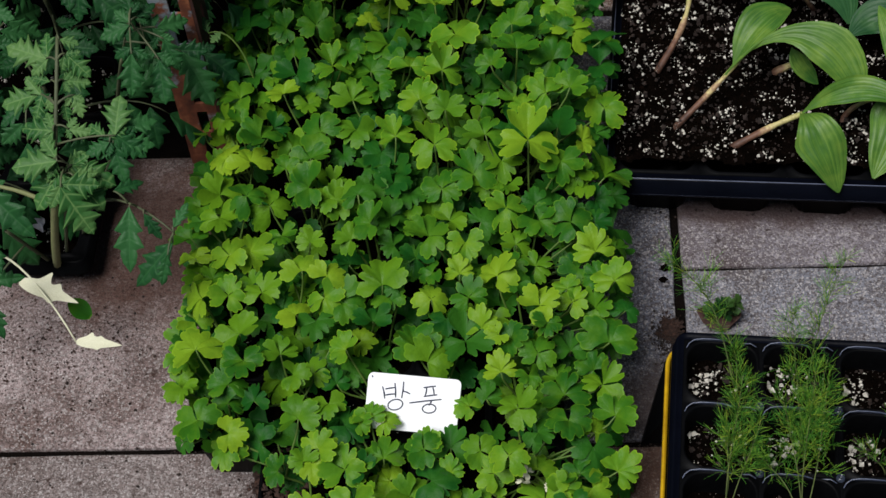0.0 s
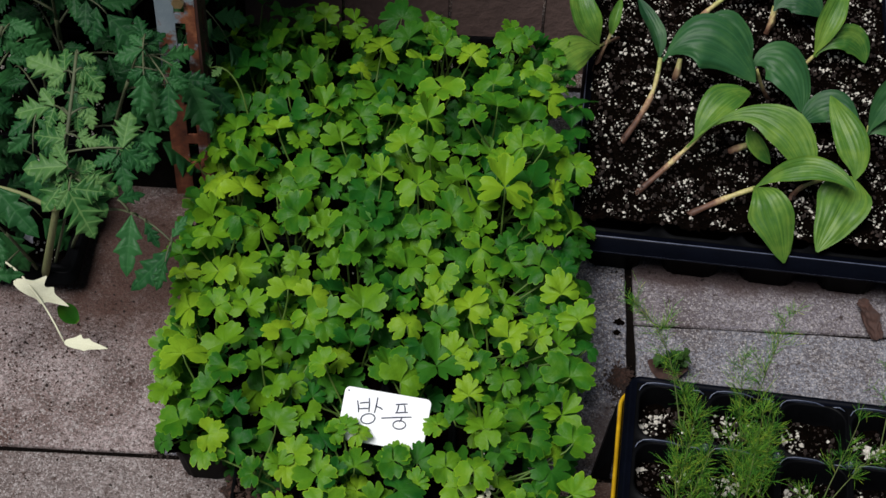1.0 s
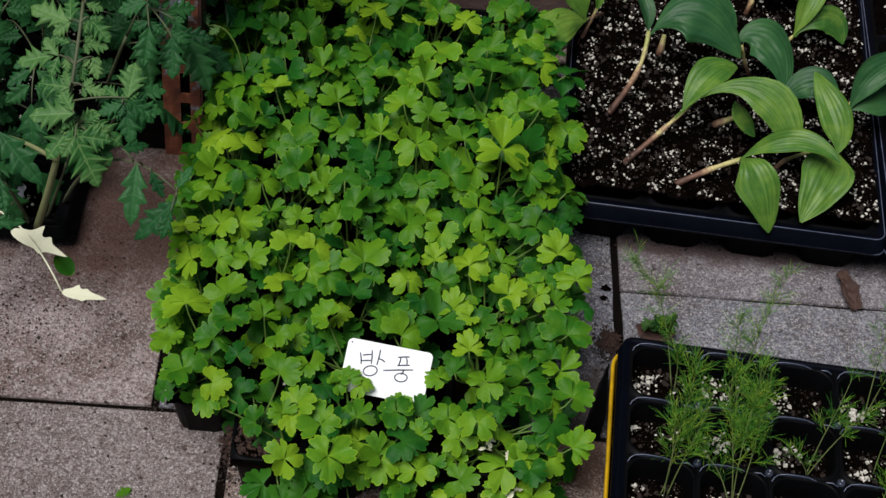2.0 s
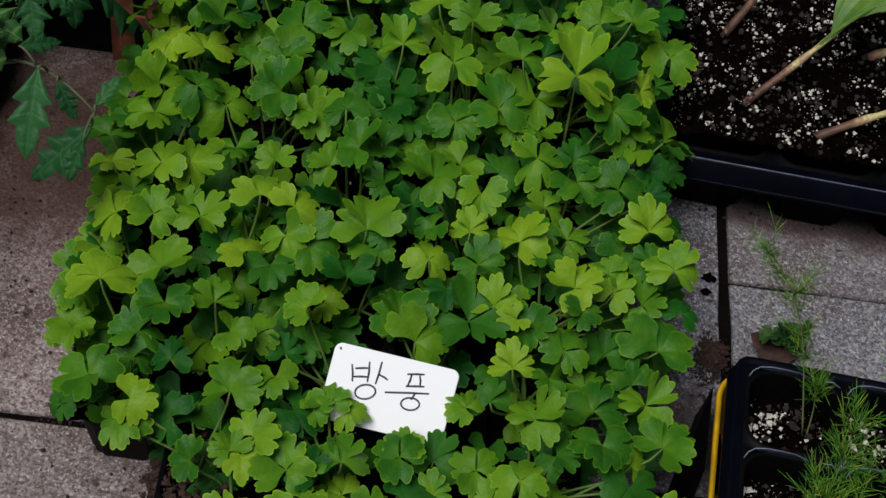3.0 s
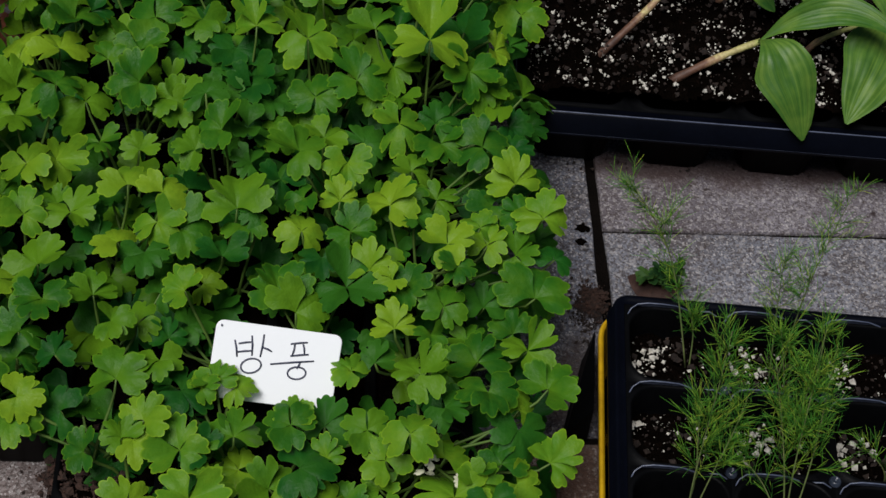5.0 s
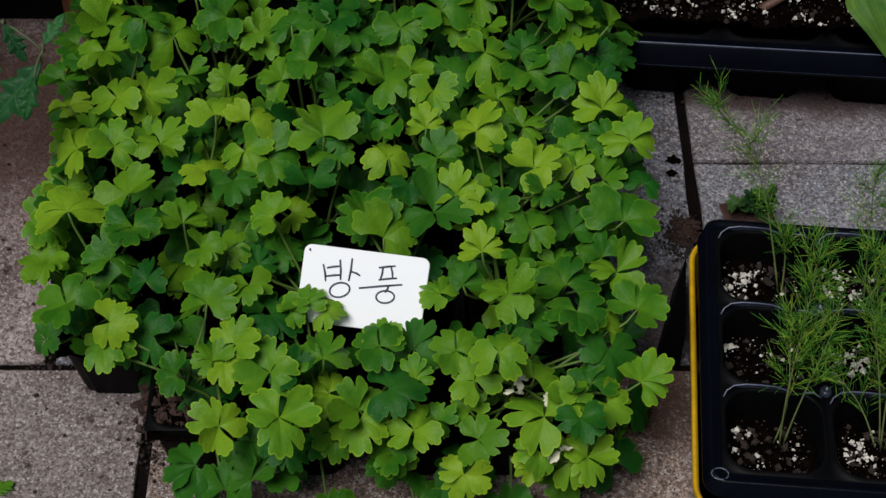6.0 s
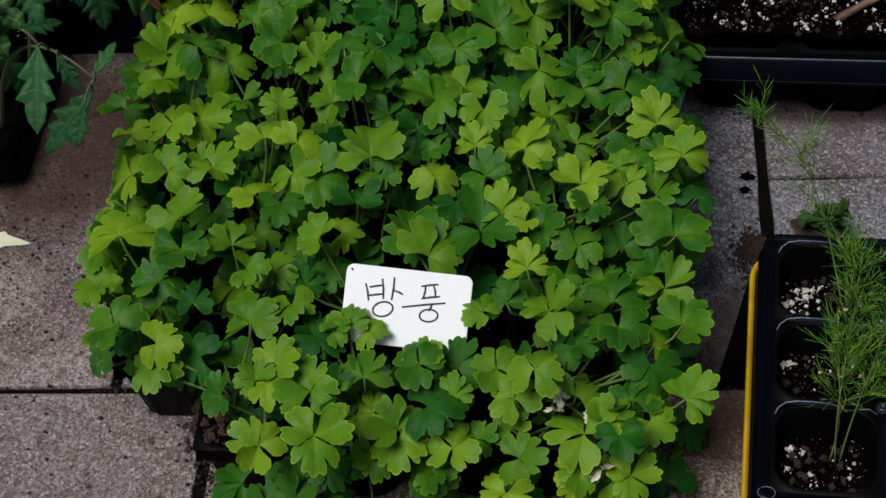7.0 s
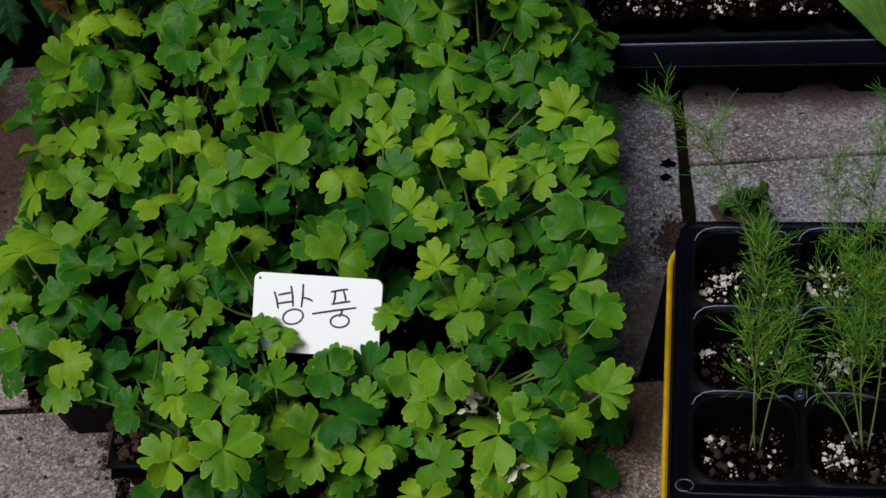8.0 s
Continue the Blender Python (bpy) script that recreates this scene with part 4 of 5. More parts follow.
bulb_plant("low pale leaf and a hanging leaf on a lying brown stalk", ((0.2650, 0.2380, 0.0590), (0.2990, 0.2445, 0.0790), (0.3213, 0.2470, 0.0890)), 0.0036, (
    (((0.3200, 0.2470, 0.0880), (0.3440, 0.2540, 0.1120), (0.3760, 0.2500, 0.1240), (0.3990, 0.2290, 0.1100)), 0.020, FACE, 0.35, 0.0, 0.5, 0.0),
    (((0.3190, 0.2470, 0.0880), (0.3220, 0.2330, 0.1120), (0.3350, 0.2110, 0.1020), (0.3470, 0.1960, 0.0540)), 0.037, (0.25, -0.6, 0.7), 0.26, 0.30, 0.60, 0.30)))
bulb_plant("upright leaf and a broad drooping leaf at the tray edge", ((0.3540, 0.2591, 0.0580), (0.3611, 0.2685, 0.0720), (0.3875, 0.2655, 0.0880)), 0.0028, (
    (((0.4037, 0.2579, 0.0920), (0.4130, 0.2701, 0.1100), (0.3929, 0.2882, 0.1250), (0.3837, 0.3200, 0.1300)), 0.026, (-0.2, -0.7, 0.6), 0.3, 0.0, 0.45, 0.0),
    (((0.4024, 0.2635, 0.0920), (0.4000, 0.2410, 0.0960), (0.3851, 0.2220, 0.0860), (0.3721, 0.1994, 0.0660)), 0.042, (-0.1, -0.7, 0.7), 0.2, 0.0, 0.42, 0.15)))
bulb_plant("spreading dark green leaves with one tall blade", ((0.4278, 0.3165, 0.0580), (0.4222, 0.3116, 0.0850), (0.4200, 0.3123, 0.1050)), 0.0024, (
    (((0.4194, 0.3065, 0.1000), (0.4265, 0.3208, 0.1250), (0.4434, 0.3245, 0.1400), (0.4823, 0.3528, 0.1350)), 0.026, FACE, 0.4, 0.0, 0.5, 0.0),
    (((0.4177, 0.3153, 0.0950), (0.3978, 0.3365, 0.1150), (0.3813, 0.3351, 0.1080), (0.3663, 0.3269, 0.0900)), 0.028, FACE, 0.2, 0.0, 0.5, 0.2),
    (((0.4202, 0.3087, 0.0980), (0.4397, 0.3162, 0.1100), (0.4638, 0.3314, 0.1050), (0.4923, 0.3384, 0.0800)), 0.034, FACE, 0.2, 0.0, 0.5, 0.2)))
bulb_plant("green folded leaves on a short pale stalk", ((0.3768, 0.4232, 0.0580), (0.3821, 0.4270, 0.0680), (0.3906, 0.4287, 0.0800)), 0.0026, (
    (((0.3886, 0.4261, 0.0800), (0.3965, 0.4343, 0.1050), (0.4025, 0.4457, 0.1200), (0.4174, 0.4789, 0.1250)), 0.022, FACE, 0.4, 0.0, 0.5, 0.0),
    (((0.3902, 0.4254, 0.0800), (0.4028, 0.4327, 0.1000), (0.4273, 0.4435, 0.1000), (0.4363, 0.4261, 0.0750)), 0.028, FACE, 0.3, 0.0, 0.6, 0.1)))
bulb_plant("light green leaves leaning over the herbs", ((0.2192, 0.4650, 0.0580), (0.2032, 0.4375, 0.0750), (0.1926, 0.4154, 0.0880)), 0.0022, (
    (((0.1937, 0.4155, 0.0880), (0.1845, 0.4144, 0.1100), (0.1724, 0.4234, 0.1250), (0.1721, 0.4565, 0.1350)), 0.026, FACE, 0.4, 0.0, 0.5, 0.0),
    (((0.1937, 0.4139, 0.0880), (0.1794, 0.3997, 0.1050), (0.1526, 0.3815, 0.1080), (0.1464, 0.3548, 0.0900)), 0.034, (0, -0.6, 0.8), 0.2, 0.0, 0.5, 0.3)))
bulb_plant("thin pale stalk with a small green shoot", ((0.1912, 0.4151, 0.0580), (0.1995, 0.4271, 0.0800), (0.2107, 0.4414, 0.1000)), 0.0024, (
    (((0.2043, 0.4315, 0.0850), (0.2050, 0.4326, 0.1000), (0.2079, 0.4397, 0.1080), (0.2123, 0.4561, 0.1120)), 0.010, FACE, 0.5, 0.0, 0.5, 0.0),))
bulb_plant("dark drooping leaves on brown stalks", ((0.3505, 0.4714, 0.0580), (0.3536, 0.4701, 0.0800), (0.3616, 0.4831, 0.1000)), 0.0032, (
    (((0.3535, 0.4684, 0.0950), (0.3625, 0.4831, 0.1100), (0.3826, 0.4767, 0.1100), (0.3985, 0.4699, 0.0900)), 0.034, FACE, 0.2, 0.0, 0.5, 0.2),))
bulb_plant("dark leaves at the back of the tray", ((0.2826, 0.4821, 0.0580), (0.2953, 0.4874, 0.0750), (0.3117, 0.4911, 0.0900)), 0.0036, (
    (((0.3099, 0.4869, 0.0900), (0.3099, 0.4909, 0.1200), (0.3351, 0.5049, 0.1300), (0.3639, 0.4994, 0.1100)), 0.036, FACE, 0.2, 0.0, 0.5, 0.2),))

for a, b in (((0.3024, 0.3146, 0.0600), (0.3262, 0.3177, 0.0720)), ((0.2628, 0.4016, 0.0600), (0.2672, 0.4137, 0.0800)), ((0.3544, 0.4766, 0.0600), (0.3577, 0.4878, 0.0850))):
    stub = thing("dry_stalk", Matrix.Translation(a), "brown dried leaf stalk lying on the soil", "dry stalk", "dry stalks on the soil")
    d = Vector(b) - Vector(a)
    part("stem", Shape().tube([Vector((0, 0, 0)), d * 0.4 + Vector((0.001, 0, 0.001)), d], [0.0030, 0.0034, 0.0020], 7).mesh("stem", SHEATH), stub)


# ---- tomato plants ----
def tomato_leaflet(seed, material, slim=1.0, more=0.0):
    """A broad pointed leaflet with three to five forward-pointing lobes a side, a vein in each and puckers between them."""
    r, s = random.Random(seed), Shape()
    bend, fold, twist, pucker = r.uniform(0.05, 0.45), r.uniform(0.05, 0.35), r.uniform(-0.25, 0.25), r.uniform(0.014, 0.026)
    cuts = []
    for side in (0, 1):
        u, step, at = r.uniform(-0.10, 0.02), r.uniform(0.30, 0.36), []
        while u < 0.82:
            at.append((u, r.uniform(0.48, 0.70) + more))
            u += step * r.uniform(0.85, 1.15)
            step *= 0.84
        cuts.append(at + [(1.02, 0.0)])

    def lobe(u, right):
        """Which lobe a place lies in, how far along it, and how deep its cut is."""
        at = cuts[right]
        for n in range(len(at) - 1):
            if u < at[n + 1][0]:
                break
        f = max(0.0, min(1.0, (u - at[n][0]) / (at[n + 1][0] - at[n][0])))
        return n, f, at[n][1] if f < 0.5 else at[n + 1][1]

    def point(u, v):
        w = 2 * v - 1
        n, f, deep = lobe(u, w > 0)
        tip = min(1.0, f / 0.60) ** 0.75 if f < 0.60 else ((1 - f) / 0.40) ** 0.85
        tooth = abs(math.sin(math.pi * (2.0 * f + 0.30)))
        body = 0.36 * slim * math.sin(math.pi * min(1, u * 0.985 + 0.015) ** 0.74) ** 0.92
        half = max(0.004, body * (1 - deep * (1 - tip) * (1.05 - 0.45 * u) - 0.06 * (1 - tooth)))
        y = u + 0.85 * abs(w) ** 1.2 * half * (1 - 0.9 * u)
        puff = pucker * math.sin(math.pi * min(1.0, abs(w) * 1.05)) * math.sin(math.pi * f)
        return half * w, y, fold * abs(w) * half - bend * u * u * 0.5 + puff + twist * w * half * u - 0.25 * half * abs(w) ** 3

    s.grid(point, 72, 10)
    for i, (u, v) in enumerate(s.uv):
        n, f, deep = lobe(u, v > 0.5)
        s.uv[i] = (0.1 * (n + f + 0.5), v)
    return s.mesh("leaflet", material)


tomato_kinds = [tomato_leaflet(40 + i, TOMATO, 1.12, 0.12) for i in range(8)]
tomato_slim = [tomato_leaflet(80 + i, TOMATO_DARK, 0.72) for i in range(5)]
tomato_dark = [tomato_leaflet(60 + i, TOMATO_DARK) for i in range(8)]


def set_leaflet(parent, at, way, size, r, darker, up=(0, -0.55, 0.83), loose=0.4, kinds=None):
    y = way.normalized()
    x = y.cross(Vector(up) + Vector((r.uniform(-loose, loose), r.uniform(-loose, loose), 0))).normalized()
    m = Matrix((x, y, x.cross(y))).transposed().to_4x4()
    part("leaflet", r.choice(kinds or (tomato_dark if darker else tomato_kinds)), parent, Matrix.Translation(at) @ m @ Matrix.Scale(size, 4))


def frond(plant, base, start, reach, side_size, r, droop=0.35, pairs=3, darker=True):
    """A compound leaf: a stalk with pairs of leaflets and one at the end."""
    p0, d = Vector(start) - base, Vector(reach)
    end = p0 + d + Vector((0, 0, -droop * d.length))
    line = bezier(p0, p0 + d * 0.4 + Vector((0, 0, 0.12 * d.length)), p0 + d * 0.8, end, 10)
    leaf = part("leaf", Shape().tube(line, [0.0012 - 0.0008 * i / 10 for i in range(11)], 6).mesh("leaf_rib", TOMATO_TWIG), plant)
    set_leaflet(leaf, line[10], line[10] - line[8], side_size * 1.3, r, darker)
    for k in range(pairs):
        i = 9 - int(k * 7 / pairs) - 1
        way = (line[i + 1] - line[i - 1]).normalized()
        across = way.cross(Vector((0, -0.55, 0.83))).normalized()
        for sgn in (-1, 1):
            out = way * 0.55 + across * sgn + Vector((0, 0, r.uniform(-0.5, 0.1)))
            set_leaflet(leaf, line[i] + across * sgn * 0.002, out, side_size * r.uniform(0.75, 1.05) * (1 - 0.12 * k), r, darker)
            if r.random() < 0.5:
                set_leaflet(leaf, line[i - 1] + across * sgn * 0.001, out, side_size * 0.38, r, darker)
    return leaf


def tomato(label, stem, thick, seed, leaflets=(), fronds=(), extra=0, darker=True, spare=(), sides=True):
    """A stem, leaflets given by foot and tip, whole fronds, and fronds all round the stem."""
    base = Vector(stem[0])
    plant = thing("tomato_plant", Matrix.Translation(base), label, "tomato plant", "young tomato plants")
    r = random.Random(seed)
    pts = [Vector(p) - base for p in stem]
    line = bezier(*pts, 16)
    low = 9
    part("stem", Shape().tube(line[:low + 1], [thick * (1.05 - 0.45 * (i / 16)) for i in range(low + 1)], 8).mesh("stem", TOMATO_STALK if thick > 0.0031 else TOMATO_TWIG), plant)
    part("stem", Shape().tube(line[low:], [thick * (0.55 - 0.4 * (i / 16)) for i in range(17 - low)], 8).mesh("stem", TOMATO_TWIG), plant)
    for path in spare:
        p = [Vector(q) - base for q in path]
        part("branch", Shape().tube(bezier(p[0], p[0].lerp(p[1], 0.7), p[1], p[-1], 8), [0.0021 - 0.0010 * i / 8 for i in range(9)], 7).mesh("branch", TOMATO_STALK), plant)
    for foot, tip in leaflets:
        a, b = Vector(foot) - base, Vector(tip) - base
        near = min(line, key=lambda q: (q - a).length + 0.35 * abs(q.z - a.z + 0.01))
        size = (b - a).length
        leaf = part("leaf", Shape().tube(bezier(near, near.lerp(a, 0.4) + Vector((0, 0, 0.004)), near.lerp(a, 0.8) + Vector((0, 0, 0.003)), a, 6),
                                         [0.0009, 0.0008, 0.0008, 0.0007, 0.0007, 0.0006, 0.0006], 6).mesh("leaf_rib", TOMATO_TWIG), plant)
        set_leaflet(leaf, a, b - a, size, r, darker, loose=0.2, kinds=None if sides or not darker else tomato_slim)
        if sides and size > 0.016:
            side = (b - a).normalized().cross(Vector((0, -0.55, 0.83)))
            for sgn in (-1, 1):
                set_leaflet(leaf, a.lerp(near, 0.15), (b - a).normalized() * 0.6 + side * sgn, size * r.uniform(0.45, 0.65), r, darker)
    for start, reach, size, droop, pairs in fronds:
        frond(plant, base, start, reach, size, r, droop, pairs, darker)
    for k in range(extra):
        i = 3 + int(11 * k / max(1, extra))
        g = 2.4 * k + r.uniform(-0.4, 0.4)
        long = r.uniform(0.06, 0.10)
        frond(plant, base, base + line[i], (long * math.cos(g), long * math.sin(g), 0.03), r.uniform(0.028, 0.038), r, r.uniform(0.2, 0.6), 3, darker)
    return plant


tomato("young tomato plant with a thick pale stem", ((-0.2664, 0.1663, 0.0240), (-0.2397, 0.1207, 0.1200), (-0.2198, 0.1216, 0.1900), (-0.2196, 0.2064, 0.2400)), 0.0033, 1, (
    ((-0.2303, 0.1996, 0.2240), (-0.2626, 0.2119, 0.2270)), ((-0.2412, 0.1920, 0.1960), (-0.2718, 0.1877, 0.1900)), ((-0.2287, 0.1887, 0.2120), (-0.2429, 0.1906, 0.2150)),
    ((-0.2166, 0.1843, 0.2170), (-0.1987, 0.1863, 0.2120)), ((-0.2138, 0.1961, 0.2320), (-0.1972, 0.1853, 0.2190)), ((-0.2168, 0.2009, 0.2420), (-0.2035, 0.2001, 0.2370)),
    ((-0.2240, 0.1530, 0.1990), (-0.2508, 0.1595, 0.1960)), ((-0.2152, 0.1211, 0.2030), (-0.2490, 0.1191, 0.2000)), ((-0.2136, 0.1345, 0.1830), (-0.1887, 0.1271, 0.1740)),
    ((-0.1802, 0.1505, 0.1950), (-0.1780, 0.1783, 0.2080)), ((-0.2310, 0.1804, 0.2050), (-0.2290, 0.1722, 0.1970)), ((-0.2169, 0.1731, 0.2080), (-0.2164, 0.1641, 0.1960)),
    ((-0.2091, 0.1758, 0.2110), (-0.2050, 0.1635, 0.2000)), ((-0.2135, 0.1551, 0.1980), (-0.1959, 0.1535, 0.1950))), darker=False,
    spare=(((-0.2341, 0.1312, 0.1420), (-0.2645, 0.1369, 0.1600), (-0.3004, 0.1400, 0.1600)),))
tomato("tomato shoot with toothed light green leaves", ((-0.2605, 0.1773, 0.0240), (-0.2367, 0.1418, 0.1050), (-0.2209, 0.1270, 0.1600), (-0.2139, 0.1253, 0.1900)), 0.0013, 12, (
    ((-0.2165, 0.1211, 0.1920), (-0.2352, 0.1016, 0.1730)), ((-0.2127, 0.1056, 0.1930), (-0.1936, 0.0866, 0.1610)), ((-0.2113, 0.1337, 0.1840), (-0.1812, 0.1256, 0.1700)),
    ((-0.2153, 0.1187, 0.1860), (-0.2287, 0.1185, 0.1910)), ((-0.2072, 0.1217, 0.1850), (-0.1878, 0.1054, 0.1660))), darker=False)
tomato("tomato branch with dark hanging toothed leaves", ((-0.2499, 0.1950, 0.0240), (-0.2145, 0.1477, 0.1400), (-0.1733, 0.1124, 0.1850), (-0.1356, 0.0845, 0.1660)), 0.0016, 5, (
    ((-0.1674, 0.1004, 0.1760), (-0.1686, 0.0631, 0.1490)), ((-0.1356, 0.0768, 0.1640), (-0.1673, 0.0586, 0.1380)), ((-0.1360, 0.0877, 0.1670), (-0.1264, 0.1045, 0.1750)),
    ((-0.1565, 0.0955, 0.1740), (-0.1454, 0.0841, 0.1580)), ((-0.1377, 0.0656, 0.1650), (-0.1446, 0.0527, 0.1460)), ((-0.1811, 0.1166, 0.1740), (-0.1612, 0.1297, 0.1690))), sides=False)
tomato("low tomato shoot with drooping leaves", ((-0.2718, 0.1697, 0.0240), (-0.2695, 0.1309, 0.1000), (-0.2790, 0.1264, 0.1300), (-0.2938, 0.1278, 0.1400)), 0.0016, 14, (
    ((-0.2714, 0.1135, 0.1860), (-0.2369, 0.0854, 0.1620)), ((-0.2668, 0.0859, 0.1650), (-0.2605, 0.0663, 0.1460)), ((-0.2751, 0.0675, 0.1370), (-0.2478, 0.0726, 0.1340)), ((-0.2957, 0.0983, 0.0790), (-0.2875, 0.0758, 0.0500))), sides=False)
tomato("tomato plant with leaves hanging towards the steel post", ((-0.2382, 0.3133, 0.0240), (-0.2132, 0.2709, 0.1200), (-0.1918, 0.2623, 0.1800), (-0.1768, 0.2521, 0.2200)), 0.0018, 2, (
    ((-0.1714, 0.2090, 0.2170), (-0.1735, 0.1887, 0.1930)), ((-0.1493, 0.2554, 0.1700), (-0.1266, 0.2286, 0.1380)), ((-0.1397, 0.2799, 0.1430), (-0.1125, 0.2652, 0.1250)),
    ((-0.1810, 0.2616, 0.2070), (-0.1886, 0.2800, 0.2150)), ((-0.1783, 0.2631, 0.2000), (-0.1654, 0.2752, 0.2030)), ((-0.1761, 0.2358, 0.2190), (-0.1994, 0.2310, 0.2110)),
    ((-0.1549, 0.2158, 0.2030), (-0.1529, 0.1948, 0.1770)), ((-0.1648, 0.2620, 0.1900), (-0.1426, 0.2745, 0.1850)), ((-0.1561, 0.2427, 0.1970), (-0.1461, 0.2293, 0.1760))))
tomato("dark leaved tomato plant between the others", ((-0.2423, 0.2404, 0.0240), (-0.2174, 0.2044, 0.0900), (-0.1935, 0.1785, 0.1500), (-0.1827, 0.1601, 0.1900)), 0.0024, 15, (
    ((-0.1804, 0.1516, 0.1940), (-0.1600, 0.1444, 0.1770)), ((-0.1824, 0.1483, 0.1890), (-0.1764, 0.1301, 0.1660)), ((-0.1842, 0.1469, 0.1920), (-0.2033, 0.1420, 0.1840)), ((-0.1764, 0.1608, 0.1930), (-0.1530, 0.1699, 0.1890)),
    ((-0.1752, 0.1501, 0.1880), (-0.1537, 0.1520, 0.1820))))
# the rear plants use the darker copy, so their shade is painted in
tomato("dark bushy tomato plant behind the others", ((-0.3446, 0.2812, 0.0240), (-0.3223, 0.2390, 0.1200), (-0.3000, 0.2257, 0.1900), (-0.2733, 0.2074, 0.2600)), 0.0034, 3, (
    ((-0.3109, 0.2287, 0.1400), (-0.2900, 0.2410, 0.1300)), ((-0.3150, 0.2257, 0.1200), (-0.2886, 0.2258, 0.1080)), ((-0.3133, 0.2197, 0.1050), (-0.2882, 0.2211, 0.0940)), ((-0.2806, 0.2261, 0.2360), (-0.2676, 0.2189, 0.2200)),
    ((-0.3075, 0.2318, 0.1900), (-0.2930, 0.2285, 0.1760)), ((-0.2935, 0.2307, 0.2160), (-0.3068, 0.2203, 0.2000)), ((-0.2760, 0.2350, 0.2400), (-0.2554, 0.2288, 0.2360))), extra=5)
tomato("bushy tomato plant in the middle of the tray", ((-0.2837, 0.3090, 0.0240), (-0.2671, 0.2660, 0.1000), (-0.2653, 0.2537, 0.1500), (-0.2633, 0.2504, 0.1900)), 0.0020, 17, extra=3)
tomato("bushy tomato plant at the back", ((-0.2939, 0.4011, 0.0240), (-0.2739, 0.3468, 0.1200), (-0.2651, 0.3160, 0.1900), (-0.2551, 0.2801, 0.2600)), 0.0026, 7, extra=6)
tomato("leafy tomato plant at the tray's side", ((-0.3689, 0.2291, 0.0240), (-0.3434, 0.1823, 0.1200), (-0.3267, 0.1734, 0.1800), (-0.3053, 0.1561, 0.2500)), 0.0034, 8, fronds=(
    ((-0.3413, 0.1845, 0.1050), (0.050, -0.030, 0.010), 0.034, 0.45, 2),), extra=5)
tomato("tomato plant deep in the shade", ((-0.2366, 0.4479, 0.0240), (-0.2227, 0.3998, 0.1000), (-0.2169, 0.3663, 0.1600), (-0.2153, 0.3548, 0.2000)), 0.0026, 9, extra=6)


def pale_leaf(lobe_at, lobe_size):
    """A smooth-edged leaf with one rounded side lobe."""
    s = Shape()

    def point(u, v):
        w = 2 * v - 1
        half = 0.15 * math.sin(math.pi * min(1, 0.97 * u + 0.03) ** 0.6) ** 0.8
        if w < 0:
            half += lobe_size * (math.exp(-((u - lobe_at) / 0.07) ** 2) + 0.45 * math.exp(-((u - lobe_at - 0.25) / 0.06) ** 2))
        else:
            half += 0.4 * lobe_size * math.exp(-((u - lobe_at - 0.2) / 0.07) ** 2)
        return half * w, u + 0.5 * half * abs(w) * (1 - u), 0.25 * abs(w) * half - 0.18 * u * u + 0.02 * math.sin(9 * u + 2 * w)

    return s.grid(point, 30, 8).mesh("leaf", PALE)


def pale_spray():
    """A bleached, lobed leaf with a smaller one on the same thin stalk, hanging over the tray edge to the slab."""
    top, mid, low = Vector((-0.3279, 0.1715, 0.0240)), Vector((-0.2502, 0.0971, 0.0980)), Vector((-0.2238, 0.0591, 0.0720))
    spray = thing("bleached_leaf_spray", Matrix.Translation(top), "bleached cream coloured tomato leaves on a thin stalk", "dead leaf")
    line = bezier(Vector((0, 0, 0)), (mid - top) * 0.5 + Vector((0, 0, 0.045)), (mid - top) + Vector((0, 0, 0.002)), low - top, 12)
    part("stalk", Shape().tube(line, [0.0011 - 0.0004 * i / 12 for i in range(13)], 6).mesh("stalk", PALE), spray)
    for a, b, size in ((Vector((-0.2686, 0.1010, 0.0920)), Vector((-0.2237, 0.0864, 0.0840)), 0.55), (low, Vector((-0.1890, 0.0543, 0.0740)), 0.45)):
        way = b - a
        me = pale_leaf(0.34, 0.20) if size > 0.5 else pale_leaf(0.25, 0.10)
        y = way.normalized()
        x = y.cross(Vector((0, -0.3, 0.95))).normalized()
        m = Matrix((x, y, x.cross(y))).transposed().to_4x4()
        part("leaf", me, spray, Matrix.Translation(a - top) @ m @ Matrix.Diagonal((way.length * 0.85, way.length, way.length * 0.4, 1)))
    small = Shape().grid(lambda u, v: (0.0075 * math.sin(math.pi * (0.06 + 0.9 * u)) ** 0.7 * (2 * v - 1), 0.020 * u, 0.002 * abs(2 * v - 1) - 0.003 * u * u), 14, 6)
    foot, tip = Vector((-0.2365, 0.1002, 0.0660)) - top, Vector((-0.2253, 0.0947, 0.0580)) - top
    y = (tip - foot).normalized()
    x = y.cross(Vector((0, -0.3, 0.95))).normalized()
    part("leaf", small.mesh("leaf", HERB), spray, Matrix.Translation(foot) @ Matrix((x, y, x.cross(y))).transposed().to_4x4(), "small round green leaf")


pale_spray()


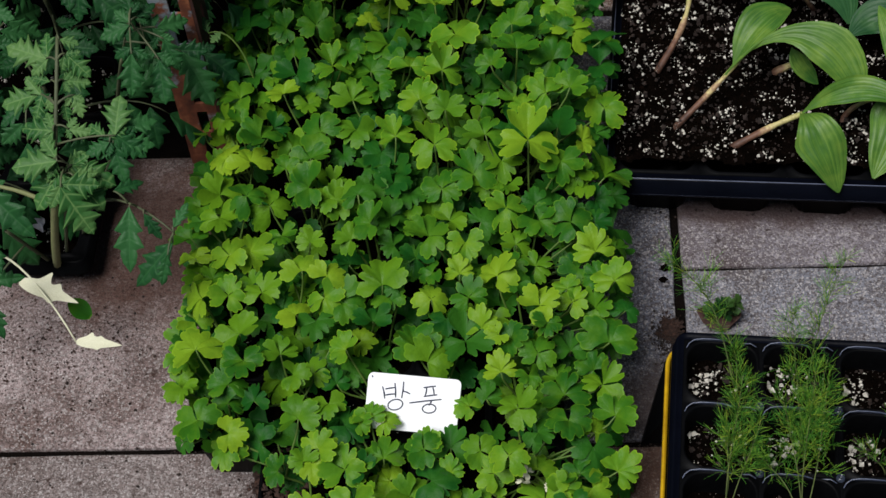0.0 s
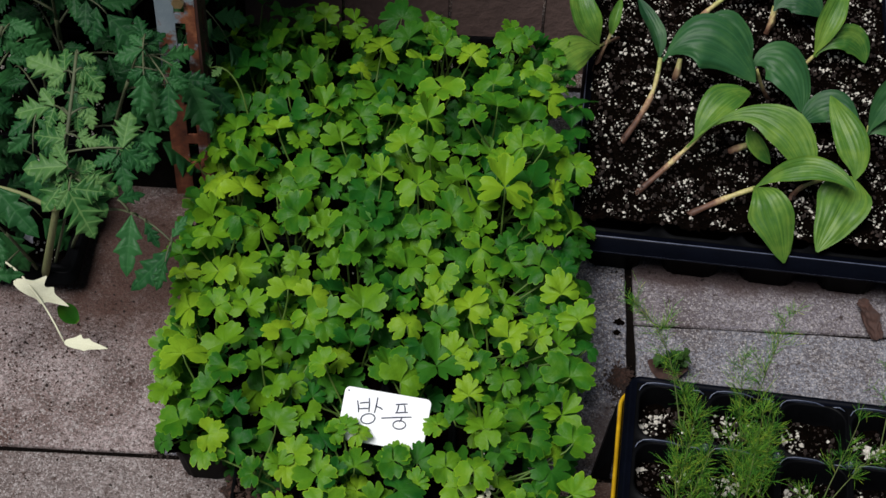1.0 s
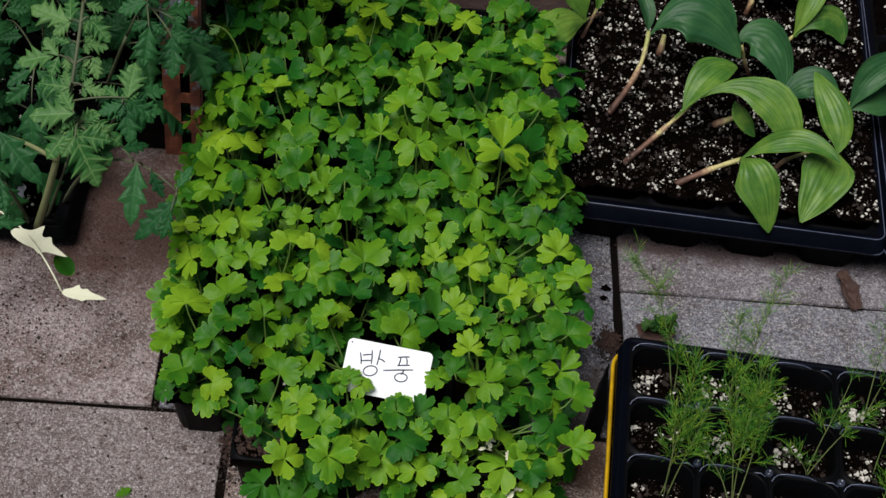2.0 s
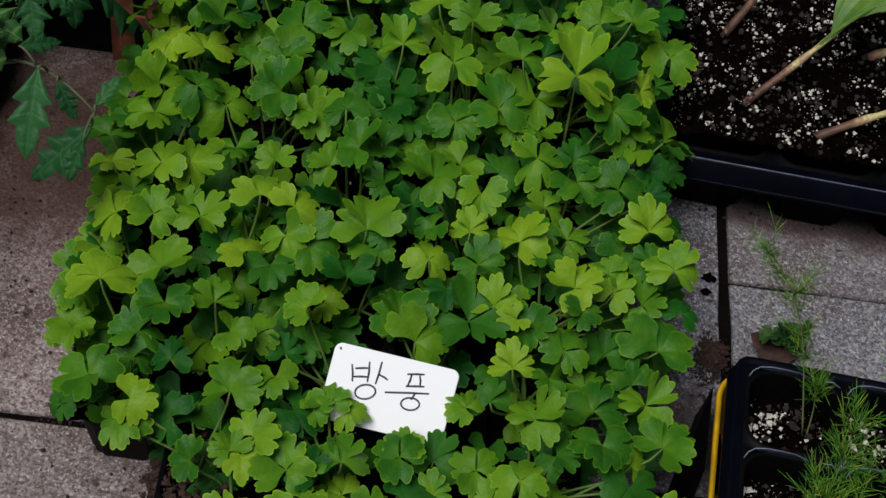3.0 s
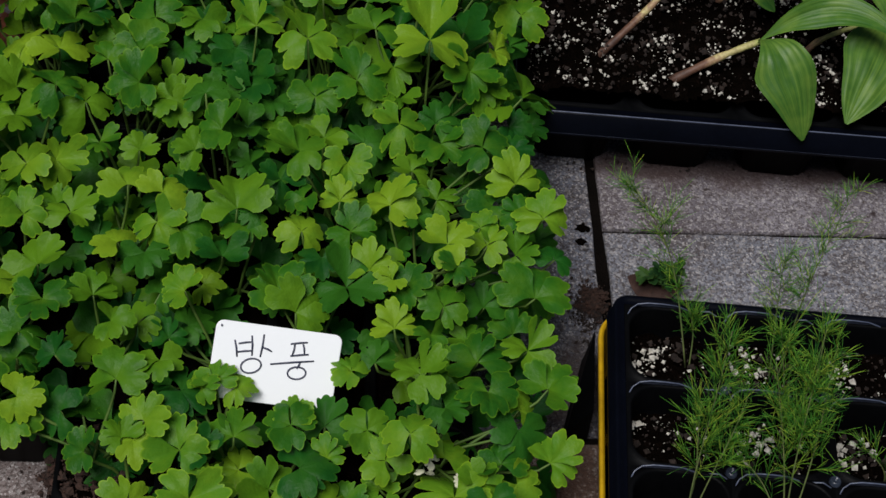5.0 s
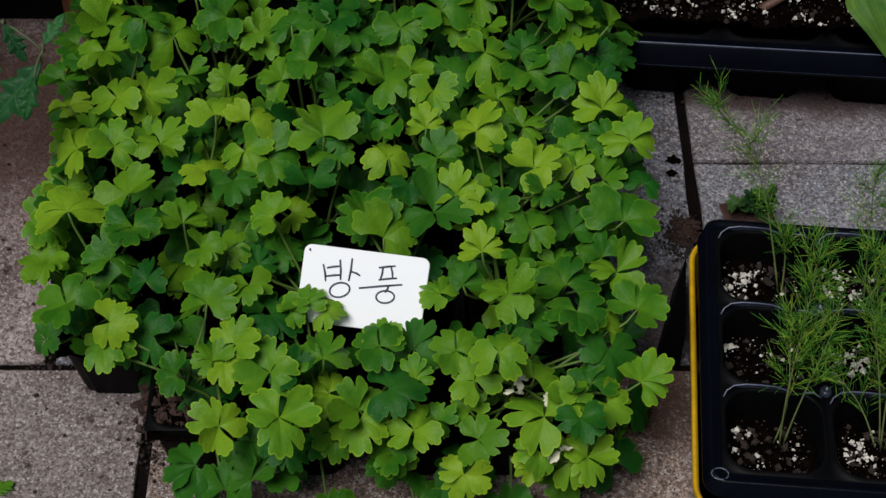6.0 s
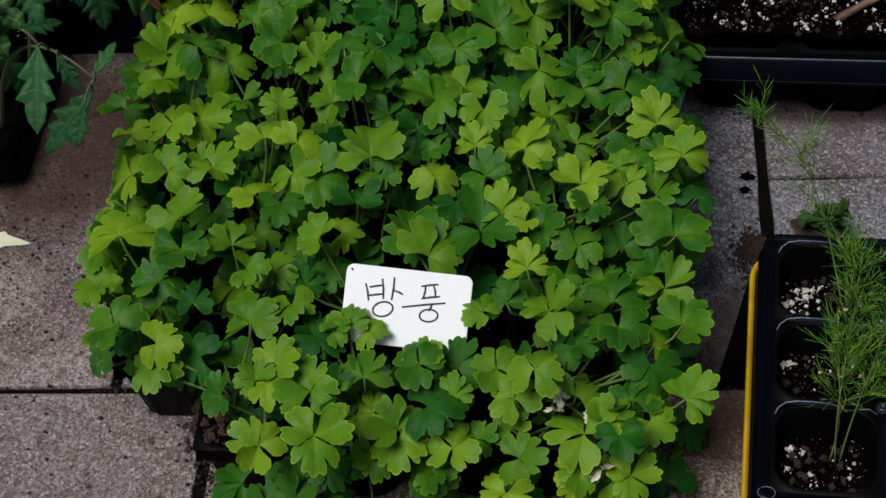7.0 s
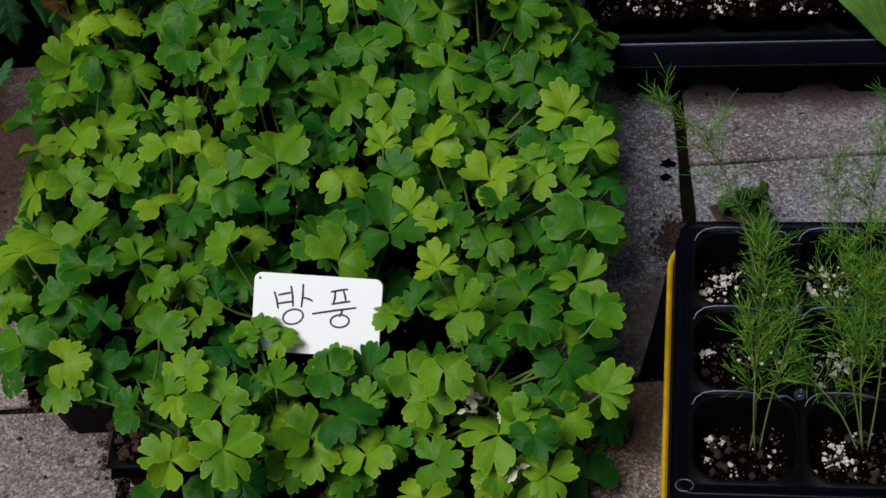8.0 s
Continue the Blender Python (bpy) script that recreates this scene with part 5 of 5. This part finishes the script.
def young_shoot():
    """A thin pale shoot bending down from beside the post into the herbs, with a leaf and a bud."""
    foot = Vector((-0.1040, 0.2700, 0.0560))
    shoot = thing("tomato_shoot", Matrix.Translation(foot), "thin pale tomato shoot bent over beside the herbs", "plant shoot")
    line = bezier(Vector((0, 0, 0)), Vector((0.004, 0.010, 0.070)), Vector((-0.012, 0.030, 0.098)), SHOOT_TIP - foot, 12)
    part("stem", Shape().tube(line, [0.0009 - 0.0003 * i / 12 for i in range(13)], 7).mesh("stem", STALK), shoot)
    r = random.Random(5)
    set_leaflet(shoot, line[12], Vector((-0.2, 0.5, 0.4)), 0.014, r, False)
    set_leaflet(shoot, line[10], Vector((-0.5, -0.6, -0.1)), 0.012, r, False)


SHOOT_TIP = Vector((-0.1370, 0.2960, 0.1480))
young_shoot()

# ---- steel post and boards ----
post = thing("slotted_post", pose(-0.176, 0.290, 0.0), "rusty slotted steel angle post with flaking blue-grey paint", "post")


def flange(along, thick, z1):
    """One flange of the angle, a single plate with long slots cut through it."""
    a, t = Vector(along), Vector(thick)
    wide = a.length
    a.normalize()
    cols, zs, slots = (0.0, 0.0150, 0.0235, wide), [0.0], set()
    z = 0.006
    while z < z1 - 0.03:
        slots.add(len(zs))
        zs += [z, z + 0.024]
        z += 0.034
    zs.append(z1)
    s, n, rows = Shape(), len(cols), len(zs)
    for k in (0, 1):
        for z in zs:
            for c in cols:
                s.v.append(tuple(a * c + t * k + Vector((0, 0, z))))
                s.uv.append((c / wide, z))
    solid = lambda i, j: 0 <= i < rows - 1 and 0 <= j < n - 1 and not (i in slots and j == 1)  # noqa: E731
    point = lambda i, j, k: k * rows * n + i * n + j  # noqa: E731
    for i in range(rows - 1):
        for j in range(n - 1):
            if not solid(i, j):
                continue
            s.f.append((point(i, j, 0), point(i, j + 1, 0), point(i + 1, j + 1, 0), point(i + 1, j, 0)))
            s.f.append((point(i + 1, j, 1), point(i + 1, j + 1, 1), point(i, j + 1, 1), point(i, j, 1)))
            for di, dj, p, q in ((-1, 0, (i, j), (i, j + 1)), (1, 0, (i + 1, j + 1), (i + 1, j)), (0, -1, (i + 1, j), (i, j)), (0, 1, (i, j + 1), (i + 1, j + 1))):
                if not solid(i + di, j + dj):
                    s.f.append((point(*q, 0), point(*p, 0), point(*p, 1), point(*q, 1)))
    return s


part("front_flange", flange((0.032, 0, 0), (0, 0.0022, 0), 0.42).mesh("front_flange", RUST, False), post)
part("side_flange", flange((0, 0.034, 0), (0.0022, 0, 0), 0.42).mesh("side_flange", RUST_DARK, False), post, pose(0.0323, 0, 0))
bolt = Shape().loops([[(0.0195 + 0.005 * math.cos(g * math.pi / 3), -d, 0.223 + 0.005 * math.sin(g * math.pi / 3)) for g in range(6)] for d in (0.0, 0.004)])
part("bolt", bolt.mesh("bolt", plain("brass_bolt", [(0.3, (0.35, 0.22, 0.10)), (0.7, (0.60, 0.45, 0.25))], 80.0, 0.4, 0.1, 0.0005, 300.0, 0.8), False), post)

def boards(name, label, x0, x1, y, high, seed):
    wall = tagged(new(name), label, "wall", "", "structure")
    x, rb = x0, random.Random(seed)
    while x < x1 - 0.02:
        w = min(rb.uniform(0.085, 0.12), x1 - x)
        part("board", Shape().box(x + 0.0015, x + w - 0.0015, y + rb.uniform(0, 0.006), y + 0.022, 0.0, high, 0.002).mesh("board", BOARD, False), wall)
        x += w


boards("wall_board", "dark weathered brown boards standing behind the herb tray", -0.135, 0.188, 0.470, 0.34, 4)
boards("wall_behind_tomatoes", "dark weathered brown boards standing behind the tomatoes", -1.1, -0.14, 0.625, 0.40, 6)
boards("wall_back", "dark brown boards far behind the trays", -1.6, 1.6, 0.95, 0.9, 5)
# out of view: added only to block light over the tomatoes
shelf = tagged(new("shelf_deck", Shape().box(-1.3, -0.10, 0.222, 0.95, 0.42, 0.44, 0.002).mesh("shelf_deck", BOARD, False)),
               "unseen dark board on the steel post, added to shade the tomatoes", "shelf", "", "structure")


# ---- ferny seedlings ----
FERN_STALK = plain("fern_stalk", [(0.3, (0.06, 0.10, 0.025)), (0.7, (0.20, 0.24, 0.08))], 90.0)


def fern_plant(label, stems, seed):
    """Thin stems set with ascending twigs, each twig with whorls of fine needles. A stem: its path, where needles begin, how dense, twig length."""
    r = random.Random(seed)
    base = Vector(stems[0][0][0])
    plant = thing("ferny_seedling", Matrix.Translation(base), label, "seedling", "ferny seedlings")
    for path, bare, dense, reach in stems:
        p = [Vector(c) - base for c in path]
        sway = Vector((r.uniform(-0.006, 0.006), r.uniform(-0.006, 0.006), 0.004))
        line = bezier(p[0], p[0].lerp(p[1], 0.7) + sway, p[1] if len(p) > 2 else p[0].lerp(p[1], 0.8), p[-1], 16)
        part("stem", Shape().tube(line, [0.00052 - 0.00036 * i / 16 for i in range(17)], 5).mesh("stem", FERN_STALK), plant)
        needles = Shape()
        long = sum((line[i + 1] - line[i]).length for i in range(16))
        for k in range(int(long / 0.0040 * dense)):
            u = 0.7 * bare + (1 - 0.7 * bare) * r.random() ** 0.85
            i = min(int(u * 16), 15)
            at = line[i].lerp(line[i + 1], u * 16 - i)
            way = (line[i + 1] - line[i]).normalized()
            g = r.uniform(0, 6.28)
            out = Vector((math.cos(g), math.sin(g), 0.15))
            tw = (way * 0.9 + out * r.uniform(0.4, 1.2)).normalized() * reach * r.uniform(0.4, 1.35) * (1.15 - 0.65 * u)
            twig = bezier(at, at + tw * 0.35 + Vector((0, 0, 0.001)), at + tw * 0.7, at + tw + Vector((r.uniform(-0.002, 0.002), r.uniform(-0.002, 0.002), -0.001)), 5)
            needles.tube(twig, [0.00018, 0.00016, 0.00015, 0.00013, 0.00011, 0.0001], 3)
            for j in range(1, 6):
                for m in range(2):
                    d = (tw.normalized() * 0.9 + Vector((r.uniform(-1, 1), r.uniform(-1, 1), r.uniform(-0.5, 0.8)))).normalized() * r.uniform(0.006, 0.0135)
                    needles.tube([twig[j], twig[j] + d * 0.5 + Vector((0, 0, 0.0003)), twig[j] + d], [0.00012, 0.00015, 0.00006], 3)
        tagged(part("needles", needles.mesh("needles", FERN), plant), "", "", "", "stuff")
    return plant


def at_cell(i, j, dx=0.0, dy=0.0, z=ASP_H - 0.021):
    return asp_at @ Vector(((i + 0.5) * ASP_PITCH + dx, (j + 0.5) * ASP_PITCH + dy, z))


def by(p, dx, dy, dz):
    return Vector(p) + Vector((dx, dy, dz))


p = Vector((0.2419, -0.0736, 0.039))
fern_plant("bright ferny seedling with a plume and a bent pale stem", (
    ((p, (0.2455, -0.0560, 0.110), (0.2485, -0.0380, 0.158)), 0.36, 1.5, 0.022),
    ((by(p, 0.002, 0.001, 0), (0.2555, -0.0640, 0.100), (0.2620, -0.0500, 0.126)), 0.55, 1.0, 0.017),
    ((by(p, -0.003, 0.002, 0), (0.2400, -0.0600, 0.085), (0.2410, -0.0460, 0.112)), 0.40, 0.9, 0.016)), 31)
p = Vector((0.2934, -0.0766, 0.039))
fern_plant("bushy ferny seedling with crossing fronds and yellow tips", (
    ((p, (0.2930, -0.0560, 0.110), (0.2950, -0.0360, 0.158)), 0.34, 1.4, 0.021),
    ((by(p, -0.002, 0.001, 0), (0.2780, -0.0610, 0.066), (0.2620, -0.0500, 0.080)), 0.30, 0.9, 0.014),
    ((by(p, 0.002, 0.001, 0), (0.3010, -0.0560, 0.100), (0.3050, -0.0330, 0.142)), 0.40, 1.0, 0.018),
    ((by(p, 0.0, 0.003, 0), (0.2840, -0.0560, 0.095), (0.2760, -0.0360, 0.132)), 0.40, 1.1, 0.018)), 32)
p = at_cell(1, 1, 0.004, 0.004)
fern_plant("dark ferny seedling low in its cell", (
    ((p, by(p, -0.006, 0.006, 0.05), by(p, -0.014, 0.016, 0.085)), 0.25, 0.9, 0.016),
    ((p, by(p, 0.006, 0.006, 0.05), by(p, 0.010, 0.018, 0.090)), 0.30, 0.8, 0.016)), 33)
p = at_cell(2, 1, 0.006, -0.010)
fern_plant("sparse ferny seedling leaning over the next cells", (
    ((p, by(p, 0.016, 0.008, 0.040), by(p, 0.036, 0.018, 0.070)), 0.55, 0.5, 0.014),
    ((p, by(p, 0.010, 0.014, 0.045), by(p, 0.020, 0.034, 0.080)), 0.50, 0.5, 0.014),
    ((p, by(p, -0.008, 0.002, 0.018), by(p, -0.018, 0.004, 0.028)), 0.35, 0.7, 0.012)), 34)
p = at_cell(3, 0, 0.000, 0.004)
fern_plant("bright ferny seedling with a dense yellowish plume", (
    ((p, by(p, 0.004, 0.014, 0.065), by(p, 0.010, 0.028, 0.105)), 0.28, 1.4, 0.021),
    ((p, by(p, 0.012, 0.008, 0.050), by(p, 0.028, 0.016, 0.080)), 0.30, 1.0, 0.018)), 35)
p = at_cell(3, 1, 0.004, 0.0)
fern_plant("thin ferny seedling with sparse fronds", (
    ((p, by(p, 0.006, 0.014, 0.055), by(p, 0.014, 0.030, 0.095)), 0.40, 0.7, 0.018),), 36)
p = at_cell(4, 1, 0.0, 0.0)
fern_plant("ferny seedling with wide fronds", (
    ((p, by(p, -0.010, 0.014, 0.06), by(p, -0.024, 0.030, 0.10)), 0.35, 1.0, 0.020),
    ((p, by(p, 0.004, 0.018, 0.06), by(p, 0.010, 0.040, 0.11)), 0.35, 1.0, 0.020)), 37)
p = at_cell(1, 2, 0.006, -0.004)
fern_plant("tall ferny seedling reaching over the slab", (
    ((p, (0.3060, 0.0320, 0.110), (0.3215, 0.0440, 0.172)), 0.35, 0.8, 0.020),
    ((by(p, -0.004, 0, 0), (0.2920, 0.0200, 0.095), (0.2870, 0.0220, 0.146)), 0.45, 0.8, 0.016)), 38)
p = at_cell(3, 2, 0.0, 0.0)
fern_plant("tall thin ferny seedling", (
    ((p, by(p, 0.004, 0.030, 0.08), by(p, 0.010, 0.055, 0.135)), 0.35, 0.8, 0.020),
    ((p, by(p, 0.010, 0.010, 0.05), by(p, 0.022, 0.022, 0.085)), 0.40, 0.6, 0.016)), 39)
p = at_cell(0, 2, 0.010, 0.002)
fern_plant("tall sparse ferny seedling on a thin stem", (
    ((p, (0.2380, 0.0560, 0.120), (0.2060, 0.0520, 0.166)), 0.45, 0.8, 0.024),
    ((by(p, 0.002, 0, 0), by(p, 0.004, 0.008, 0.025), (0.2470, 0.0460, 0.088)), 0.70, 1.2, 0.012)), 40)


# ---- fallen bits and dirt ----
def fallen(name, label, at, turn, size, material, mesh):
    me = mesh.copy()
    me.materials[0] = material
    ob = thing(name, Matrix.Translation(at) @ Matrix.Rotation(radians(turn), 4, "Z"), label, "fallen leaf")
    part("blade", me, ob, Matrix.Diagonal((*size, 1)))


fallen("fallen_leaf", "torn green leaf piece lying on the slab", (0.1632, -0.0484, 0.0040), -20, (0.010, 0.022, 0.012), HERB, tomato_kinds[0])
fallen("fallen_leaf", "small green leaf lying on the slab", (-0.1660, -0.0790, 0.0030), -50, (0.014, 0.014, 0.006), HERB, tomato_kinds[1])
rolled = thing("fallen_leaf", Matrix.Translation((0.4250, 0.1810, 0.0030)), "dark reddish dry leaf rolled up on the slab", "fallen leaf")
spine = bezier(Vector((-0.0085, 0.0150, 0.003)), Vector((-0.002, 0.011, 0.008)), Vector((0.000, -0.004, 0.006)), Vector((0.0050, -0.0215, 0.000)), 24)


def roll(u, v):
    n = round(24 * u)
    p, way = spine[n], (spine[min(24, n + 1)] - spine[max(0, n - 1)]).normalized()
    wide = (0.0050 + 0.0075 * u - 0.0030 * math.exp(-((u - 0.40) / 0.10) ** 2)) * math.sin(math.pi * (0.10 + 0.80 * u)) ** 0.45
    g = (2.9 - 1.6 * u) * (2 * v - 1)
    side = way.cross(Vector((0, 0, 1))).normalized()
    crease = noise.noise((9 * u, 5 * v, 2.0))
    return p + side * (wide * math.sin(0.55 * g) * (1 + 0.25 * crease)) + Vector((0, 0, 0.0035 - wide * 0.45 * math.cos(g) * (1 - 0.5 * u) + 0.0030 * crease))


part("blade", Shape().grid(roll, 24, 16).mesh("blade", DRY), rolled)
shard = thing("fallen_leaf", pose(0.2520, 0.1135, 0.0100, 14, 4, -3), "broad brown dry leaf stuck at the tray's back edge", "fallen leaf")
part("blade", Shape().grid(lambda u, v: (0.0165 * u * math.cos(6.2832 * v) * (1 + 0.10 * math.sin(19 * v)), 0.0100 * u * math.sin(6.2832 * v) * (1 + 0.12 * math.sin(25 * v + 1)),
                                         0.0030 * u * u * math.cos(12.566 * v) + 0.0008 * math.sin(9 * u + 12.566 * v) * u), 8, 30).mesh("blade", DRY), shard)
clump = thing("weed_clump", Matrix.Translation((0.2566, 0.1125, 0.0080)), "small dark green weed between slab and tray", "weed")
WEED = leaf_material("weed_leaf", (0.006, 0.024, 0.008), (0.012, 0.044, 0.011), (0.045, 0.100, 0.020), 14.0, 0.5, 0.15)
weed_kinds = [herb_leaf(300 + i, WEED, 95) for i in range(4)]
for i in range(11):
    far = 0.002 + 0.008 * (i % 5) / 4
    part("leaf", weed_kinds[i % 4], clump, pose(far * math.cos(i * 2.4), 0.6 * far * math.sin(i * 2.4), 0.010 + 0.003 * (i % 3), 25 * (i % 3), 20, 50 * i) @ Matrix.Scale(0.0150, 4))
part("stem", Shape().tube([(0, 0, -0.010), (0.001, 0, 0.0), (0, 0, 0.014)], [0.001, 0.001, 0.0007], 6).mesh("stem", STALK), clump)


def dirt(r):
    k = r.random()
    if k < 0.22:                                   # by the yellow tray's back corner
        return r.gauss(0.213, 0.006), r.gauss(0.100, 0.010), 0.001
    if k < 0.55:
        return r.uniform(-0.16, 0.2), r.gauss(0.008, 0.004), -0.002
    if k < 0.62:                                   # under the bulb tray's edge
        return r.uniform(0.2, 0.5), r.gauss(0.226, 0.005), 0.001
    if k < 0.72:
        return r.gauss(-0.084, 0.007), r.gauss(-0.045, 0.012), 0.0008
    return r.uniform(-0.45, -0.10), r.uniform(-0.15, 0.18), 0.0006


crumbs(2800, dirt, (0.0003, 0.0018), BARK, "soil_crumbs", "dark crumbs of spilled soil on the slabs", "soil", pose(0, 0, 0), 11)
crumbs(300, lambda r: (r.gauss(0.2155, 0.0045), r.gauss(0.1090, 0.006), 0.001 + 0.003 * r.random() ** 2), (0.0006, 0.0024), ROOT_SOIL, "soil_crumbs", "heap of dark brown soil spilled beside the yellow tray", "soil", pose(0, 0, 0), 12)
crumbs(420, lambda r: (r.gauss(-0.0793, 0.005), r.gauss(-0.0461, 0.007), 0.022 + 0.024 * r.random()), (0.0006, 0.0034), ROOT_SOIL, "soil_crumbs", "brown root soil showing at the tray's cut corner", "soil", pose(0, 0, 0), 15)
crumbs(800, lambda r: (r.gauss(-0.262, 0.034), r.gauss(0.098, 0.038), 0.0006), (0.0003, 0.0015), ROOT_SOIL, "soil_crumbs", "brown crumbs of soil strewn on the slab by the tomatoes", "soil", pose(0, 0, 0), 17)
crumbs(620, lambda r: (r.uniform(-0.078, -0.044), r.uniform(-0.068, -0.024), HERB_H - 0.008 + 0.009 * r.random()), (0.0006, 0.0038), ROOT_SOIL, "soil_crumbs", "brown root soil filling the corner cell", "soil", pose(0, 0, 0), 18)
tagged(new("spilled_soil", Shape().grid(lambda u, v: (0.2160 + (0.0025 + 0.005 * noise.noise((2.2 * math.cos(6.283 * v), 2.2 * math.sin(6.283 * v), 1.0)) + 0.004) * u * math.cos(6.283 * v),
                                                      0.1080 + 0.010 * u * math.sin(6.283 * v) * (1 + 0.4 * noise.noise((3 * math.cos(6.283 * v), 3.0, 4.0))),
                                                      0.0006 + 0.0030 * (1 - u) ** 0.8 + 0.0010 * noise.noise((40 * u, 30 * v, 0.0)) * (1 - u)), 10, 28).mesh("spilled_soil", ROOT_SOIL)),
       "low heap of dark brown soil on the slab", "soil", "", "stuff")
for x, y, wide in ((0.2151, 0.1679, 0.0042), (0.2123, 0.1563, 0.0034)):
    tagged(new("soil_blot", Shape().grid(lambda u, v: (x + wide * u * math.cos(6.283 * v) * (1 + 0.9 * noise.noise((1.6 * math.cos(6.283 * v) + x * 900, 1.6 * math.sin(6.283 * v), y * 900))),
                                                       y + 0.8 * wide * u * math.sin(6.283 * v) * (1 + 0.9 * noise.noise((1.6 * math.cos(6.283 * v), 1.6 * math.sin(6.283 * v) + x * 700, y * 300))), 0.0005 + 0.0012 * (1 - u * u)), 5, 20).mesh("soil_blot", SOIL)),
           "small dark lump of soil on the slab", "soil", "soil lumps by the slab joint")
petal = thing("dry_petal", Matrix.Translation((-0.2872, 0.2057, 0.0300)), "crumpled whitish dry petal on the pot soil", "dead leaf")
part("blade", Shape().grid(lambda u, v: (0.016 * (u - 0.5) * (1 - 0.5 * v), 0.010 * (v - 0.5), 0.002 * math.sin(7 * u) + 0.0015 * math.sin(9 * v + 4 * u)), 10, 8).mesh("blade", plain("dry_petal", [(0.3, (0.30, 0.30, 0.34)), (0.7, (0.60, 0.60, 0.64))], 200.0)), petal, pose(0, 0, 0, 30, 10, -30))
flap = thing("plastic_flap", pose(0.2005, 0.040, 0.0, 0, 0, -6), "black plastic flap leaning on the yellow tray", "plastic sheet")
s = Shape().loops([[(-0.009, -0.034, 0.001), (0.006, -0.032, 0.001), (0.006, 0.024, 0.001), (0.002, 0.024, 0.001)],
                   [(-0.007, -0.034, 0.006), (0.006, -0.032, 0.030), (0.006, 0.024, 0.030), (0.003, 0.024, 0.006)]])
part("sheet", s.mesh("sheet", MATT, False), flap)
